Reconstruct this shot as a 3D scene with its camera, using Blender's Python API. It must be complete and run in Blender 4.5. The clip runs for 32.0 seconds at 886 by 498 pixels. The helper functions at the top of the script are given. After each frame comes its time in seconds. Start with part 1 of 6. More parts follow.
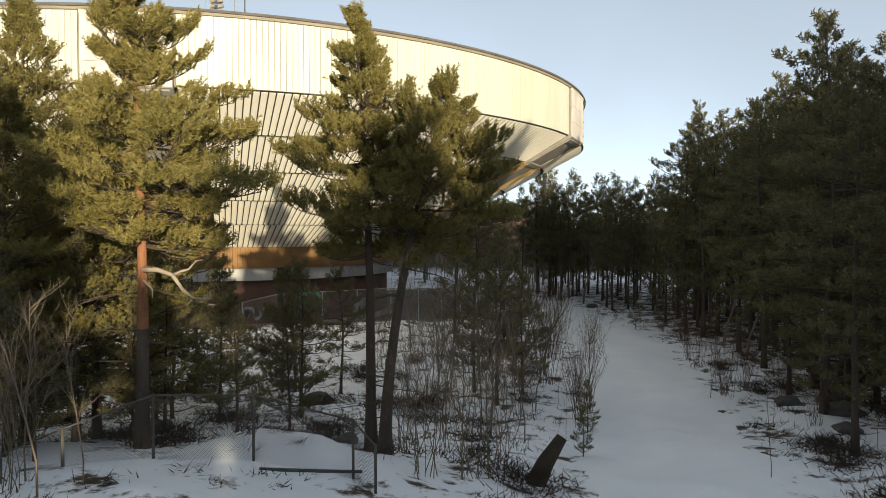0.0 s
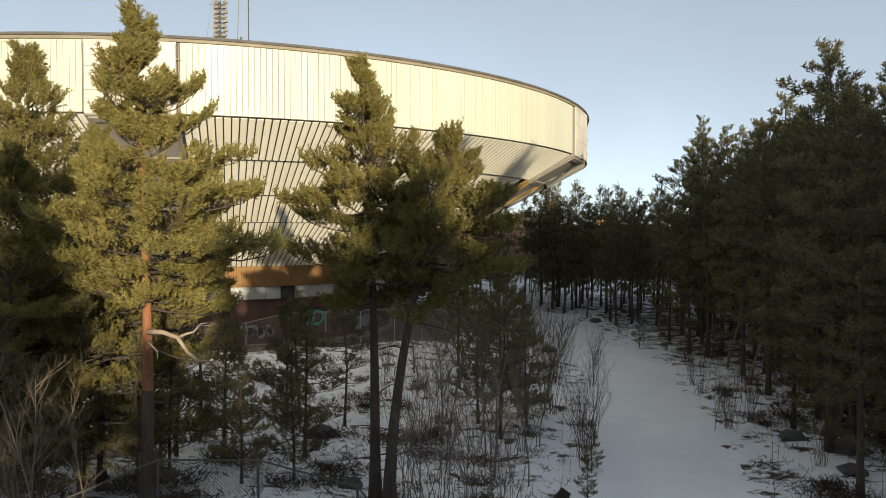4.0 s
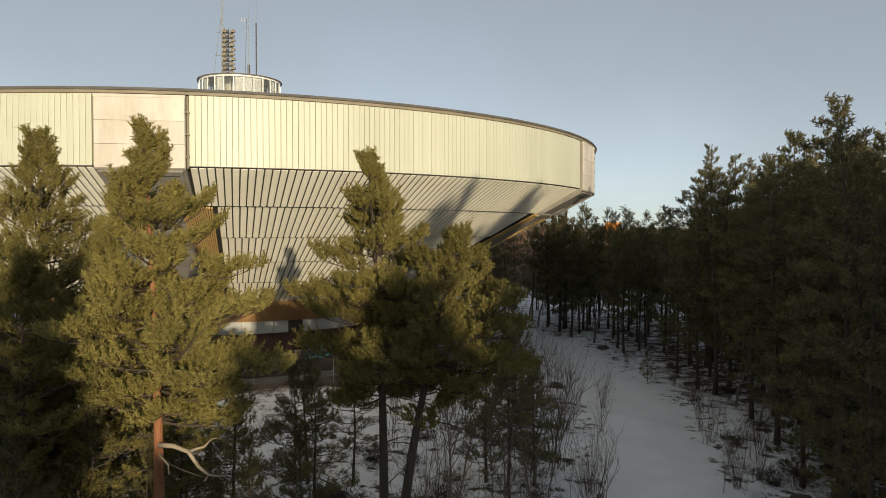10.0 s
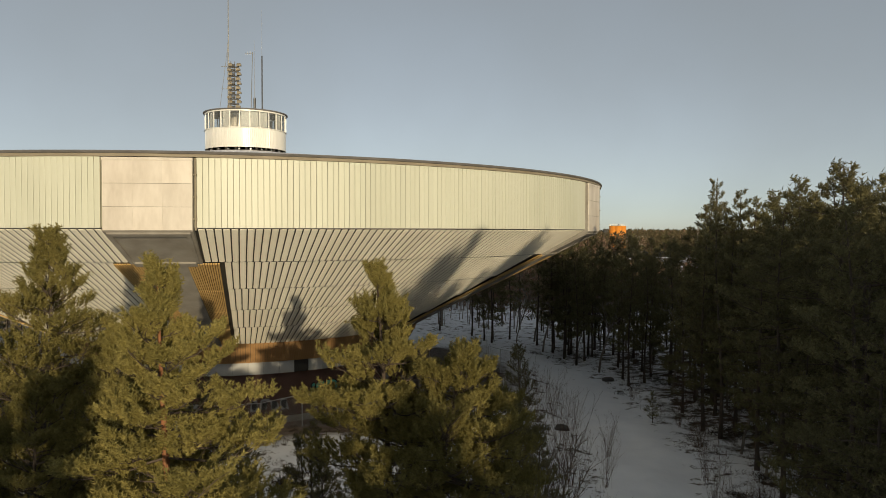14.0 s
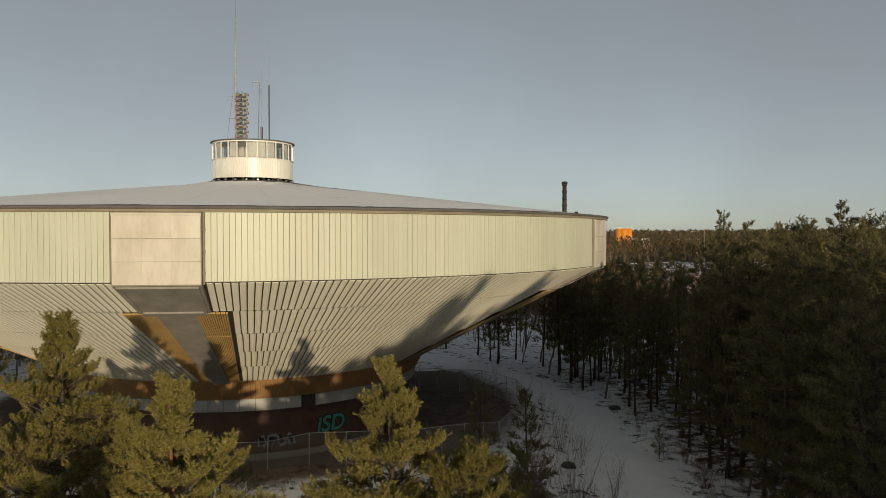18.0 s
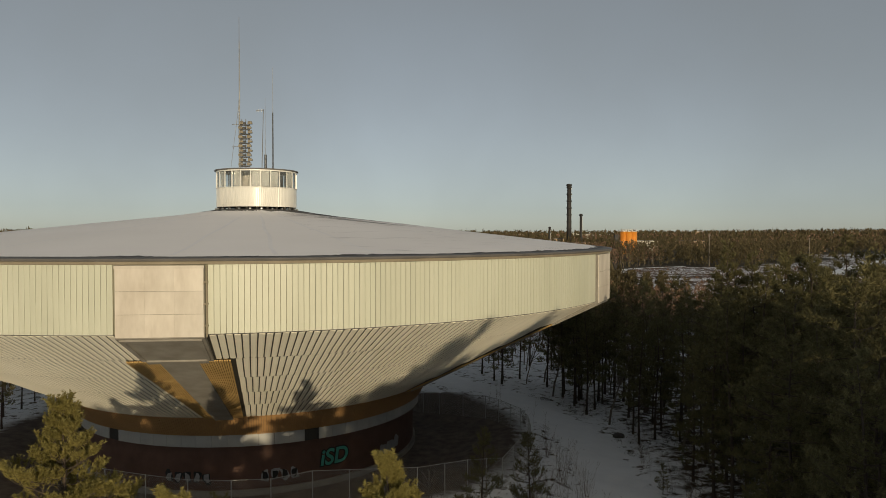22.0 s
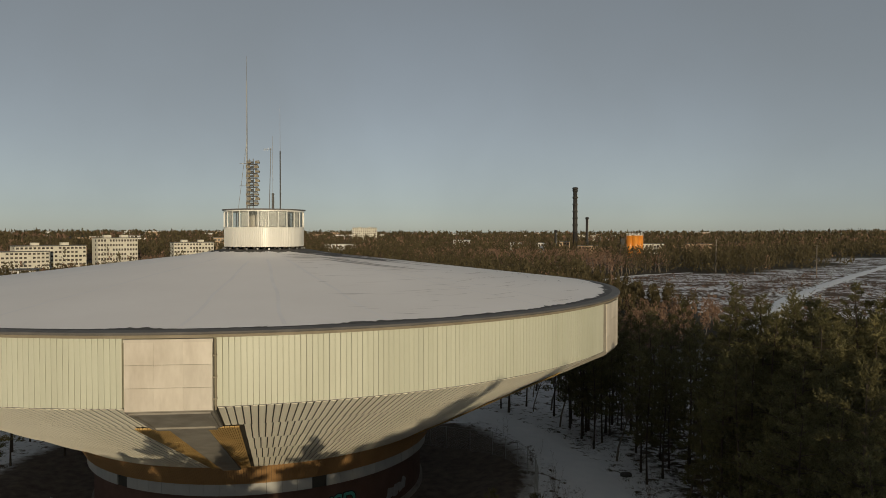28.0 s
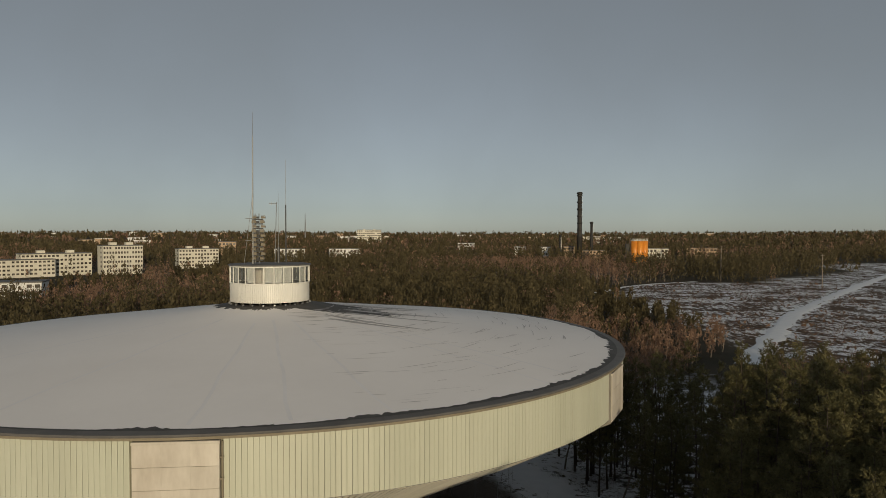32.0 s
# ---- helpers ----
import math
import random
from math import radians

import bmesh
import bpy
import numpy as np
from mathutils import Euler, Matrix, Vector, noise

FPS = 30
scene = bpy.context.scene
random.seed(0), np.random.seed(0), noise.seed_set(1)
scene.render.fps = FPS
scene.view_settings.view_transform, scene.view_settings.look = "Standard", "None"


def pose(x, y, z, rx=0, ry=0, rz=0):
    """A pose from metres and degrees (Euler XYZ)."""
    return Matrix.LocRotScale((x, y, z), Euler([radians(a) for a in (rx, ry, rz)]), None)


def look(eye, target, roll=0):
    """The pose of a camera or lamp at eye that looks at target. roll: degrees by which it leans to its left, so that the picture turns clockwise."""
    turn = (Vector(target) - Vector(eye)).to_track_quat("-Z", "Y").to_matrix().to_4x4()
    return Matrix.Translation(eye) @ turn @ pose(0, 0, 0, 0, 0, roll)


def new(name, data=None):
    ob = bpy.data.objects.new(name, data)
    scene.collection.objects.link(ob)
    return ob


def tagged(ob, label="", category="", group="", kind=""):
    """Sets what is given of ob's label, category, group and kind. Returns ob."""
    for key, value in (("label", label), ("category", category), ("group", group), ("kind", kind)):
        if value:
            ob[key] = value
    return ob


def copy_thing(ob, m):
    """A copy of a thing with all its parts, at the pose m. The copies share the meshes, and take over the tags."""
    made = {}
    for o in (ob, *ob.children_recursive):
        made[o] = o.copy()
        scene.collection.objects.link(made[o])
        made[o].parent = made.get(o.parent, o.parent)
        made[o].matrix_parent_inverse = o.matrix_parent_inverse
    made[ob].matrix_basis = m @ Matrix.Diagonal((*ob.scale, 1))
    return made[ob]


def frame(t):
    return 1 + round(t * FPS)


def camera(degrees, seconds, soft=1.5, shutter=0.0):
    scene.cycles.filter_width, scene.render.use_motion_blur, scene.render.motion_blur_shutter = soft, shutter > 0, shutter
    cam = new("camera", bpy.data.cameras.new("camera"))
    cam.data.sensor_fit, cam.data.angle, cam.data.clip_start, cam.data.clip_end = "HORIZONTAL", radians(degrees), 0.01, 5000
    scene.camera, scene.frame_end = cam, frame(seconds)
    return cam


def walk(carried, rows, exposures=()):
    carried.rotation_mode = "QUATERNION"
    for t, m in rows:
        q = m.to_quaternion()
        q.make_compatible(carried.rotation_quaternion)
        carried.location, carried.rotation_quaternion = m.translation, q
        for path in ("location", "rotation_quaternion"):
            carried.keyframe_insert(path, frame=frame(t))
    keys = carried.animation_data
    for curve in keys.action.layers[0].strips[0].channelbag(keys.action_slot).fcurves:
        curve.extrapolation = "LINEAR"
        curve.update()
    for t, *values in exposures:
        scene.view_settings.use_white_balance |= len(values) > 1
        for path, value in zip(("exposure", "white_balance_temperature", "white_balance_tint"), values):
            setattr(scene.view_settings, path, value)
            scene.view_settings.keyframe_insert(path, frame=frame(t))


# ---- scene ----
cam = camera(63.7, 32.0, soft=0.8)
TILT = -1.295
# seconds, x, y, z, yaw of the rising flight
ROWS = [
    (0.0, 0.0, 0.0, 6.6, 0.003),
    (0.5, -0.002, 0.0, 6.788, 0.026),
    (1.0, -0.007, 0.004, 6.978, 0.059),
    (1.5, -0.011, 0.007, 7.16, 0.092),
    (2.0, -0.015, 0.004, 7.217, 0.135),
    (2.5, -0.024, 0.017, 7.326, 0.158),
    (3.0, -0.02, 0.022, 7.495, 0.191),
    (3.5, -0.022, 0.029, 7.639, 0.224),
    (5.5, -0.035, 0.009, 8.423, 0.365),
    (6.0, -0.035, 0.002, 8.587, 0.418),
    (6.5, -0.046, 0.004, 8.715, 0.468),
    (7.0, -0.052, 0.006, 8.823, 0.508),
    (7.5, -0.064, 0.015, 8.942, 0.547),
    (8.0, -0.07, 0.028, 9.09, 0.587),
    (8.5, -0.085, 0.04, 9.24, 0.607),
    (9.0, -0.088, 0.044, 9.424, 0.667),
    (9.5, -0.085, 0.035, 9.736, 0.716),
    (10.0, -0.09, 0.052, 10.046, 0.766),
    (10.5, -0.098, 0.05, 10.391, 0.786),
    (11.0, -0.103, 0.057, 10.732, 0.806),
    (11.5, -0.096, 0.052, 11.085, 0.865),
    (12.0, -0.092, 0.018, 11.432, 0.915),
    (12.5, -0.118, 0.028, 11.713, 0.955),
    (13.0, -0.129, 0.018, 12.045, 1.005),
    (13.5, -0.144, 0.009, 12.344, 1.06),
    (14.0, -0.169, 0.004, 12.7, 1.105),
    (14.5, -0.18, -0.0, 13.019, 1.16),
    (16.5, -0.234, -0.033, 14.242, 1.369),
    (17.0, -0.25, -0.039, 14.509, 1.424),
    (17.5, -0.243, -0.037, 14.77, 1.499),
    (18.0, -0.236, -0.031, 15.054, 1.554),
    (18.5, -0.21, -0.031, 15.326, 1.609),
    (19.0, -0.191, -0.031, 15.649, 1.654),
    (19.5, -0.177, -0.02, 15.959, 1.704),
    (20.0, -0.182, 0.0, 16.288, 1.734),
    (20.5, -0.178, 0.015, 16.578, 1.774),
    (21.0, -0.167, 0.029, 16.837, 1.834),
    (21.5, -0.167, 0.042, 17.095, 1.873),
    (22.0, -0.151, 0.046, 17.326, 1.923),
    (22.5, -0.145, 0.063, 17.534, 1.963),
    (23.0, -0.134, 0.081, 17.713, 1.993),
    (23.5, -0.132, 0.088, 17.851, 2.022),
    (24.0, -0.107, 0.105, 18.055, 2.082),
    (24.5, -0.103, 0.098, 18.257, 2.132),
    (25.0, -0.103, 0.112, 18.444, 2.182),
    (25.5, -0.112, 0.129, 18.663, 2.23),
    (27.5, -0.27, 0.147, 20.059, 2.333),
    (28.0, -0.276, 0.151, 20.498, 2.381),
    (28.5, -0.311, 0.156, 21.024, 2.416),
    (29.0, -0.298, 0.132, 21.494, 2.47),
    (29.5, -0.315, 0.118, 21.925, 2.504),
    (30.0, -0.318, 0.153, 22.499, 2.548),
    (30.5, -0.342, 0.088, 23.199, 2.592),
    (31.0, -0.335, 0.077, 23.791, 2.646),
    (31.5, -0.329, 0.109, 24.368, 2.69),
    (32.0, -0.35, 0.162, 24.95, 2.724),
]
EXPOSURES = [(0.0, 1.12, 6300, 10), (3.0, 1.0, 6300, 10), (6.0, 0.81, 6350, 10), (9.0, 0.56, 6450, 10), (13.0, 0.26, 6680, 10), (19.0, -0.08, 6800, 10), (25.0, -0.26, 6760, 10), (32.0, -0.46, 6650, 10)]
walk(cam, [(t, pose(x, y, z, 90 + TILT, 0, yaw)) for t, x, y, z, yaw in ROWS], EXPOSURES)

# ---- light ----
SUN_AZ, SUN_EL = radians(17.5), radians(7.0)
TO_SUN = Vector((math.sin(SUN_AZ) * math.cos(SUN_EL), -math.cos(SUN_AZ) * math.cos(SUN_EL), math.sin(SUN_EL)))
world = bpy.data.worlds.new("winter_sky")
scene.world = world
world.use_nodes = True
wn = world.node_tree
wn.nodes.clear()
sky = wn.nodes.new("ShaderNodeTexSky")
sky.sky_type = "NISHITA"
sky.sun_disc = False
sky.sun_elevation = SUN_EL
sky.sun_rotation = math.pi - SUN_AZ
sky.air_density, sky.dust_density, sky.ozone_density = 0.5, 0.4, 1.0
bg = wn.nodes.new("ShaderNodeBackground")
bg.inputs["Strength"].default_value = 0.142
wo = wn.nodes.new("ShaderNodeOutputWorld")
hue = wn.nodes.new("ShaderNodeHueSaturation")      # thin high cloud takes the colour out of the sky
hue.inputs["Saturation"].default_value = 0.56
hue.inputs["Value"].default_value = 1.0
tint = wn.nodes.new("ShaderNodeMix")
tint.data_type, tint.blend_type = "RGBA", "MULTIPLY"
tint.inputs["Factor"].default_value = 1.0
tint.inputs["B"].default_value = (0.99, 0.99, 0.94, 1)
wn.links.new(sky.outputs[0], hue.inputs["Color"])
wn.links.new(hue.outputs[0], tint.inputs["A"])
cloud = wn.nodes.new("ShaderNodeMix")               # even veil of high cloud
cloud.data_type = "RGBA"
cloud.inputs["B"].default_value = (1.60, 1.76, 1.80, 1)
veil = wn.nodes.new("ShaderNodeTexNoise")
veil.inputs["Scale"].default_value, veil.inputs["Detail"].default_value = 3.0, 6
vr = wn.nodes.new("ShaderNodeMapRange")
vr.inputs["From Min"].default_value, vr.inputs["From Max"].default_value = 0.3, 0.7
vr.inputs["To Min"].default_value, vr.inputs["To Max"].default_value = 0.42, 0.60
wn.links.new(veil.outputs["Fac"], vr.inputs["Value"])
wn.links.new(vr.outputs[0], cloud.inputs["Factor"])
wn.links.new(tint.outputs["Result"], cloud.inputs["A"])
wn.links.new(cloud.outputs["Result"], bg.inputs["Color"])
wn.links.new(bg.outputs[0], wo.inputs["Surface"])
sun = new("sun", bpy.data.lights.new("sun", "SUN"))
sun.data.energy = 3.2
sun.data.angle = radians(0.6)
sun.data.color = (1.0, 0.84, 0.58)
sun.matrix_world = look(TO_SUN * 200, (0, 0, 0))


# ---- materials ----
def material(name, dark, light, rough=0.8, scale=3.0, fine=40.0, bump=0.15, metal=0.0, vary=0.0, spec=0.3, stretch=(1, 1, 1)):
    """Two-scale noise between two colours, with fine relief; vary: change of brightness from object to object."""
    m = bpy.data.materials.new(name)
    m.use_nodes = True
    t = m.node_tree
    t.nodes.clear()
    out, b = t.nodes.new("ShaderNodeOutputMaterial"), t.nodes.new("ShaderNodeBsdfPrincipled")
    pos, mp = t.nodes.new("ShaderNodeNewGeometry"), t.nodes.new("ShaderNodeMapping")
    mp.inputs["Scale"].default_value = stretch
    t.links.new(pos.outputs["Position"], mp.inputs["Vector"])
    n1, n2 = t.nodes.new("ShaderNodeTexNoise"), t.nodes.new("ShaderNodeTexNoise")
    n1.inputs["Scale"].default_value, n2.inputs["Scale"].default_value = scale, fine
    n1.inputs["Detail"].default_value, n2.inputs["Detail"].default_value = 5, 3
    for n in (n1, n2):
        t.links.new(mp.outputs[0], n.inputs["Vector"])
    mix = t.nodes.new("ShaderNodeMath")
    mix.operation = "MULTIPLY_ADD"
    mix.inputs[1].default_value = 0.35
    t.links.new(n2.outputs["Fac"], mix.inputs[0])
    sub = t.nodes.new("ShaderNodeMath")
    sub.operation = "MULTIPLY_ADD"
    sub.inputs[1].default_value, sub.inputs[2].default_value = 1.7, -0.52
    t.links.new(n1.outputs["Fac"], sub.inputs[0])
    t.links.new(sub.outputs[0], mix.inputs[2])
    ramp = t.nodes.new("ShaderNodeValToRGB")
    ramp.color_ramp.elements[0].color, ramp.color_ramp.elements[1].color = (*dark, 1), (*light, 1)
    t.links.new(mix.outputs[0], ramp.inputs[0])
    col = ramp.outputs[0]
    if vary:
        info, hsv, mr = t.nodes.new("ShaderNodeObjectInfo"), t.nodes.new("ShaderNodeHueSaturation"), t.nodes.new("ShaderNodeMapRange")
        mr.inputs["To Min"].default_value, mr.inputs["To Max"].default_value = 1 - vary, 1 + vary
        t.links.new(info.outputs["Random"], mr.inputs["Value"])
        t.links.new(mr.outputs[0], hsv.inputs["Value"])
        t.links.new(col, hsv.inputs["Color"])
        col = hsv.outputs[0]
    t.links.new(col, b.inputs["Base Color"])
    b.inputs["Roughness"].default_value, b.inputs["Metallic"].default_value = rough, metal
    b.inputs["Specular IOR Level"].default_value = spec
    if bump:
        bp = t.nodes.new("ShaderNodeBump")
        bp.inputs["Strength"].default_value, bp.inputs["Distance"].default_value = bump, 0.05
        t.links.new(n2.outputs["Fac"], bp.inputs["Height"])
        t.links.new(bp.outputs[0], b.inputs["Normal"])
    t.links.new(b.outputs[0], out.inputs["Surface"])
    return m


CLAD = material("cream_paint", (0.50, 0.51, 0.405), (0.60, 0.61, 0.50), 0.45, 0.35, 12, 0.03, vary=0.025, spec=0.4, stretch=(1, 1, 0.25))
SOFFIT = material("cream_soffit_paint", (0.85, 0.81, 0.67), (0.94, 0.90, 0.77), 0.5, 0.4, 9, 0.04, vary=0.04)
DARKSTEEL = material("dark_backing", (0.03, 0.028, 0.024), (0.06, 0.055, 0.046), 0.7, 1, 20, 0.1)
# cream darkened by hand for the shade between the cladding sheets
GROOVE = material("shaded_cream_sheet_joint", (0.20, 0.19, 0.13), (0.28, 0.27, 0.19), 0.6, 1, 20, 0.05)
RIBPANEL = material("weathered_beige_panel", (0.44, 0.385, 0.32), (0.73, 0.68, 0.60), 0.5, 0.9, 7, 0.05, vary=0.05, stretch=(1, 1, 0.35))
CONCRETE = material("grey_concrete", (0.22, 0.20, 0.17), (0.34, 0.32, 0.28), 0.85, 1.2, 18, 0.2)
OCHRE = material("ochre_slats", (0.44, 0.28, 0.10), (0.58, 0.39, 0.16), 0.6, 1.5, 14, 0.1, vary=0.08)
# the ochre of the slats again, with the foot's shade put into the colour
OCHRE_SHADED = material("shaded_ochre_slats", (0.28, 0.158, 0.068), (0.38, 0.22, 0.092), 0.65, 0.8, 14, 0.1, vary=0.08)
TRIM = material("brownish_trim", (0.20, 0.17, 0.12), (0.30, 0.26, 0.19), 0.6, 0.8, 9, 0.05)
GALV = material("dull_galvanised_tube", (0.36, 0.36, 0.35), (0.50, 0.50, 0.49), 0.6, 3, 30, 0.05)
WHITEBAND = material("pale_grey_board", (0.32, 0.32, 0.31), (0.44, 0.44, 0.42), 0.6, 0.7, 10, 0.05, vary=0.08)
BRICK = material("dark_red_brick", (0.09, 0.050, 0.037), (0.145, 0.082, 0.062), 0.85, 1.0, 25, 0.2, vary=0.12)
ROOFSNOW = material("thin_roof_snow", (0.90, 0.87, 0.86), (0.97, 0.94, 0.93), 0.75, 0.12, 1.6, 0.06)
BARE = material("wet_roofing_felt", (0.05, 0.048, 0.047), (0.11, 0.105, 0.10), 0.7, 0.6, 6, 0.2)
FASCIA = material("grey_roof_edge", (0.10, 0.095, 0.09), (0.17, 0.16, 0.15), 0.6, 0.8, 9, 0.1)
WHITEMETAL = material("white_metal", (0.70, 0.69, 0.64), (0.80, 0.79, 0.74), 0.3, 0.6, 10, 0.02, vary=0.02, spec=0.5)
STEEL = material("galvanised_steel", (0.32, 0.32, 0.31), (0.44, 0.44, 0.43), 0.4, 4, 40, 0.05, metal=0.7)
MASTDARK = material("dark_mast_steel", (0.05, 0.05, 0.05), (0.10, 0.10, 0.10), 0.5, 3, 30, 0.05)
SNOW = material("trodden_snow", (0.82, 0.835, 0.87), (0.92, 0.93, 0.955), 0.7, 0.7, 9, 0.35)
BARK = material("grey_brown_bark", (0.055, 0.042, 0.033), (0.12, 0.092, 0.070), 0.9, 4, 30, 0.6, stretch=(1, 1, 0.3))
ORANGEBARK = material("orange_pine_bark", (0.20, 0.085, 0.040), (0.36, 0.165, 0.080), 0.85, 5, 30, 0.6, stretch=(1, 1, 0.35))
OLDWIRE = material("old_dull_wire", (0.06, 0.054, 0.048), (0.12, 0.108, 0.095), 0.7, 3, 30, 0.05)
PALETWIG = material("pale_young_twigs", (0.13, 0.10, 0.07), (0.23, 0.18, 0.13), 0.85, 5, 40, 0.2, vary=0.15)
DEADWOOD = material("pale_dead_wood", (0.28, 0.22, 0.16), (0.42, 0.35, 0.27), 0.8, 6, 40, 0.3)
TWIG = material("brown_twigs", (0.070, 0.042, 0.029), (0.135, 0.082, 0.056), 0.85, 5, 40, 0.2, vary=0.15)
BIRCH = material("pale_birch_bark", (0.13, 0.105, 0.085), (0.28, 0.24, 0.20), 0.8, 3, 20, 0.2, vary=0.1)
HEATHER = material("dark_heather", (0.03, 0.022, 0.016), (0.075, 0.055, 0.035), 0.9, 2, 20, 0.1)
ROCK = material("dark_stone", (0.06, 0.055, 0.05), (0.14, 0.13, 0.12), 0.85, 3, 20, 0.4)


def foliage(name, dark, light, vary=0.15):
    m = material(name, dark, light, 0.65, 0.9, 12, 0.0, vary=vary, spec=0.25)
    t = m.node_tree
    b = [n for n in t.nodes if n.type == "BSDF_PRINCIPLED"][0]
    isl, hsv, mr = t.nodes.new("ShaderNodeNewGeometry"), t.nodes.new("ShaderNodeHueSaturation"), t.nodes.new("ShaderNodeMapRange")
    mr.inputs["To Min"].default_value, mr.inputs["To Max"].default_value = 0.7, 1.3
    t.links.new(isl.outputs["Random Per Island"], mr.inputs["Value"])
    t.links.new(mr.outputs[0], hsv.inputs["Value"])
    old = b.inputs["Base Color"].links[0].from_socket
    t.links.new(old, hsv.inputs["Color"])
    t.links.new(hsv.outputs[0], b.inputs["Base Color"])
    tl, mx = t.nodes.new("ShaderNodeBsdfTranslucent"), t.nodes.new("ShaderNodeMixShader")
    out = [n for n in t.nodes if n.type == "OUTPUT_MATERIAL"][0]
    t.links.new(hsv.outputs[0], tl.inputs["Color"])
    mx.inputs[0].default_value = 0.32
    t.links.new(b.outputs[0], mx.inputs[1])
    t.links.new(tl.outputs[0], mx.inputs[2])
    t.links.new(mx.outputs[0], out.inputs["Surface"])
    return m


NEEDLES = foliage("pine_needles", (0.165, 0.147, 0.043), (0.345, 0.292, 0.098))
# darker copy of the pine needles: the shade inside the wood is in the colour
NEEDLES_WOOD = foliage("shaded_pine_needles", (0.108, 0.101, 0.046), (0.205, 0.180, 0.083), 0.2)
NEEDLES_FAR = foliage("distant_pine_needles", (0.095, 0.080, 0.040), (0.185, 0.145, 0.073), 0.25)
TWIGMASS = foliage("distant_bare_twigs", (0.155, 0.097, 0.066), (0.28, 0.175, 0.118), 0.2)


# ---- mesh helpers ----
def mesh(name, verts, faces, mats, smooth=False, idx=None):
    me = bpy.data.meshes.new(name)
    me.from_pydata([tuple(v) for v in verts], [], faces)
    for m in (mats if isinstance(mats, (list, tuple)) else [mats]):
        me.materials.append(m)
    if smooth:
        me.polygons.foreach_set("use_smooth", [True] * len(faces))
    if idx is not None:
        me.polygons.foreach_set("material_index", idx)
    me.update()
    return me


def tri_mesh(name, v, mat):
    """Loose triangles: v has the shape (n, 3, 3)."""
    n = len(v)
    me = bpy.data.meshes.new(name)
    me.vertices.add(n * 3)
    me.vertices.foreach_set("co", np.asarray(v, dtype=np.float32).ravel())
    me.loops.add(n * 3)
    me.loops.foreach_set("vertex_index", np.arange(n * 3, dtype=np.int32))
    me.polygons.add(n)
    me.polygons.foreach_set("loop_start", np.arange(0, n * 3, 3, dtype=np.int32))
    me.materials.append(mat)
    me.update()
    me.validate()
    return me


def place(name, me, parent=None, m=None, label="", **tags):
    ob = new(name, me)
    if parent:
        ob.parent = parent
    if m is not None:
        ob.matrix_basis = m
    return tagged(ob, label, **tags)


def part(name, bm, mat, parent, label=""):
    me = bpy.data.meshes.new(name)
    bm.to_mesh(me)
    bm.free()
    me.materials.append(mat)
    return place(name, me, parent, None, label)


def thing(name, at, label, category, group="", kind=""):
    ob = new(name)
    ob.empty_display_size = 0.2
    ob.location = at
    return tagged(ob, label, category, group, kind)


class Geo:
    """Collects vertices and faces of one mesh."""

    def __init__(self):
        self.v, self.f = [], []

    def add(self, verts, faces):
        n = len(self.v)
        self.v += [tuple(q) for q in verts]
        self.f += [tuple(n + i for i in q) for q in faces]

    def box(self, c, s, rz=0.0):
        ca, sa = math.cos(rz), math.sin(rz)
        vs = []
        for k in (-0.5, 0.5):
            for i, j in ((-0.5, -0.5), (0.5, -0.5), (0.5, 0.5), (-0.5, 0.5)):
                x, y = i * s[0], j * s[1]
                vs.append((c[0] + x * ca - y * sa, c[1] + x * sa + y * ca, c[2] + k * s[2]))
        self.add(vs, [(3, 2, 1, 0), (4, 5, 6, 7), (0, 1, 5, 4), (1, 2, 6, 5), (2, 3, 7, 6), (3, 0, 4, 7)])

    def hexa(self, lower, upper):
        """A block between two quads with the same turn."""
        self.add(list(lower) + list(upper), [(3, 2, 1, 0), (4, 5, 6, 7), (0, 1, 5, 4), (1, 2, 6, 5), (2, 3, 7, 6), (3, 0, 4, 7)])

    def tube(self, pts, radii, sides=6, cap=True):
        pts = [Vector(q) for q in pts]
        n0 = len(self.v)
        ref = Vector((0.31, 0.95, 0.05))
        for i, q in enumerate(pts):
            d = (pts[min(i + 1, len(pts) - 1)] - pts[max(i - 1, 0)]).normalized()
            a = d.cross(ref if abs(d.dot(ref)) < 0.9 else Vector((1, 0, 0))).normalized()
            b = d.cross(a)
            for k in range(sides):
                w = 2 * math.pi * k / sides
                self.v.append(tuple(q + (a * math.cos(w) + b * math.sin(w)) * radii[i]))
        for i in range(len(pts) - 1):
            for k in range(sides):
                k2 = (k + 1) % sides
                self.f.append((n0 + i * sides + k, n0 + i * sides + k2, n0 + (i + 1) * sides + k2, n0 + (i + 1) * sides + k))
        if cap:
            self.f.append(tuple(n0 + k for k in reversed(range(sides))))
            e = n0 + (len(pts) - 1) * sides
            self.f.append(tuple(e + k for k in range(sides)))

    def mesh(self, name, mat, smooth=False):
        return mesh(name, self.v, self.f, mat, smooth)


# ---- ground ----
TOWER = Vector((-17.47, 58.43, 0.0))
UX, UY = 0.28645, -0.95809          # from the tower to the place where the flight starts
HEATH = [(88, 160, 30), (85, 195, 28), (92, 235, 40), (100, 285, 42), (115, 312, 45), (192, 315, 58), (268, 392, 70), (340, 500, 90), (150, 230, 80), (240, 320, 100), (350, 430, 110)]      # open ground: middle and radius
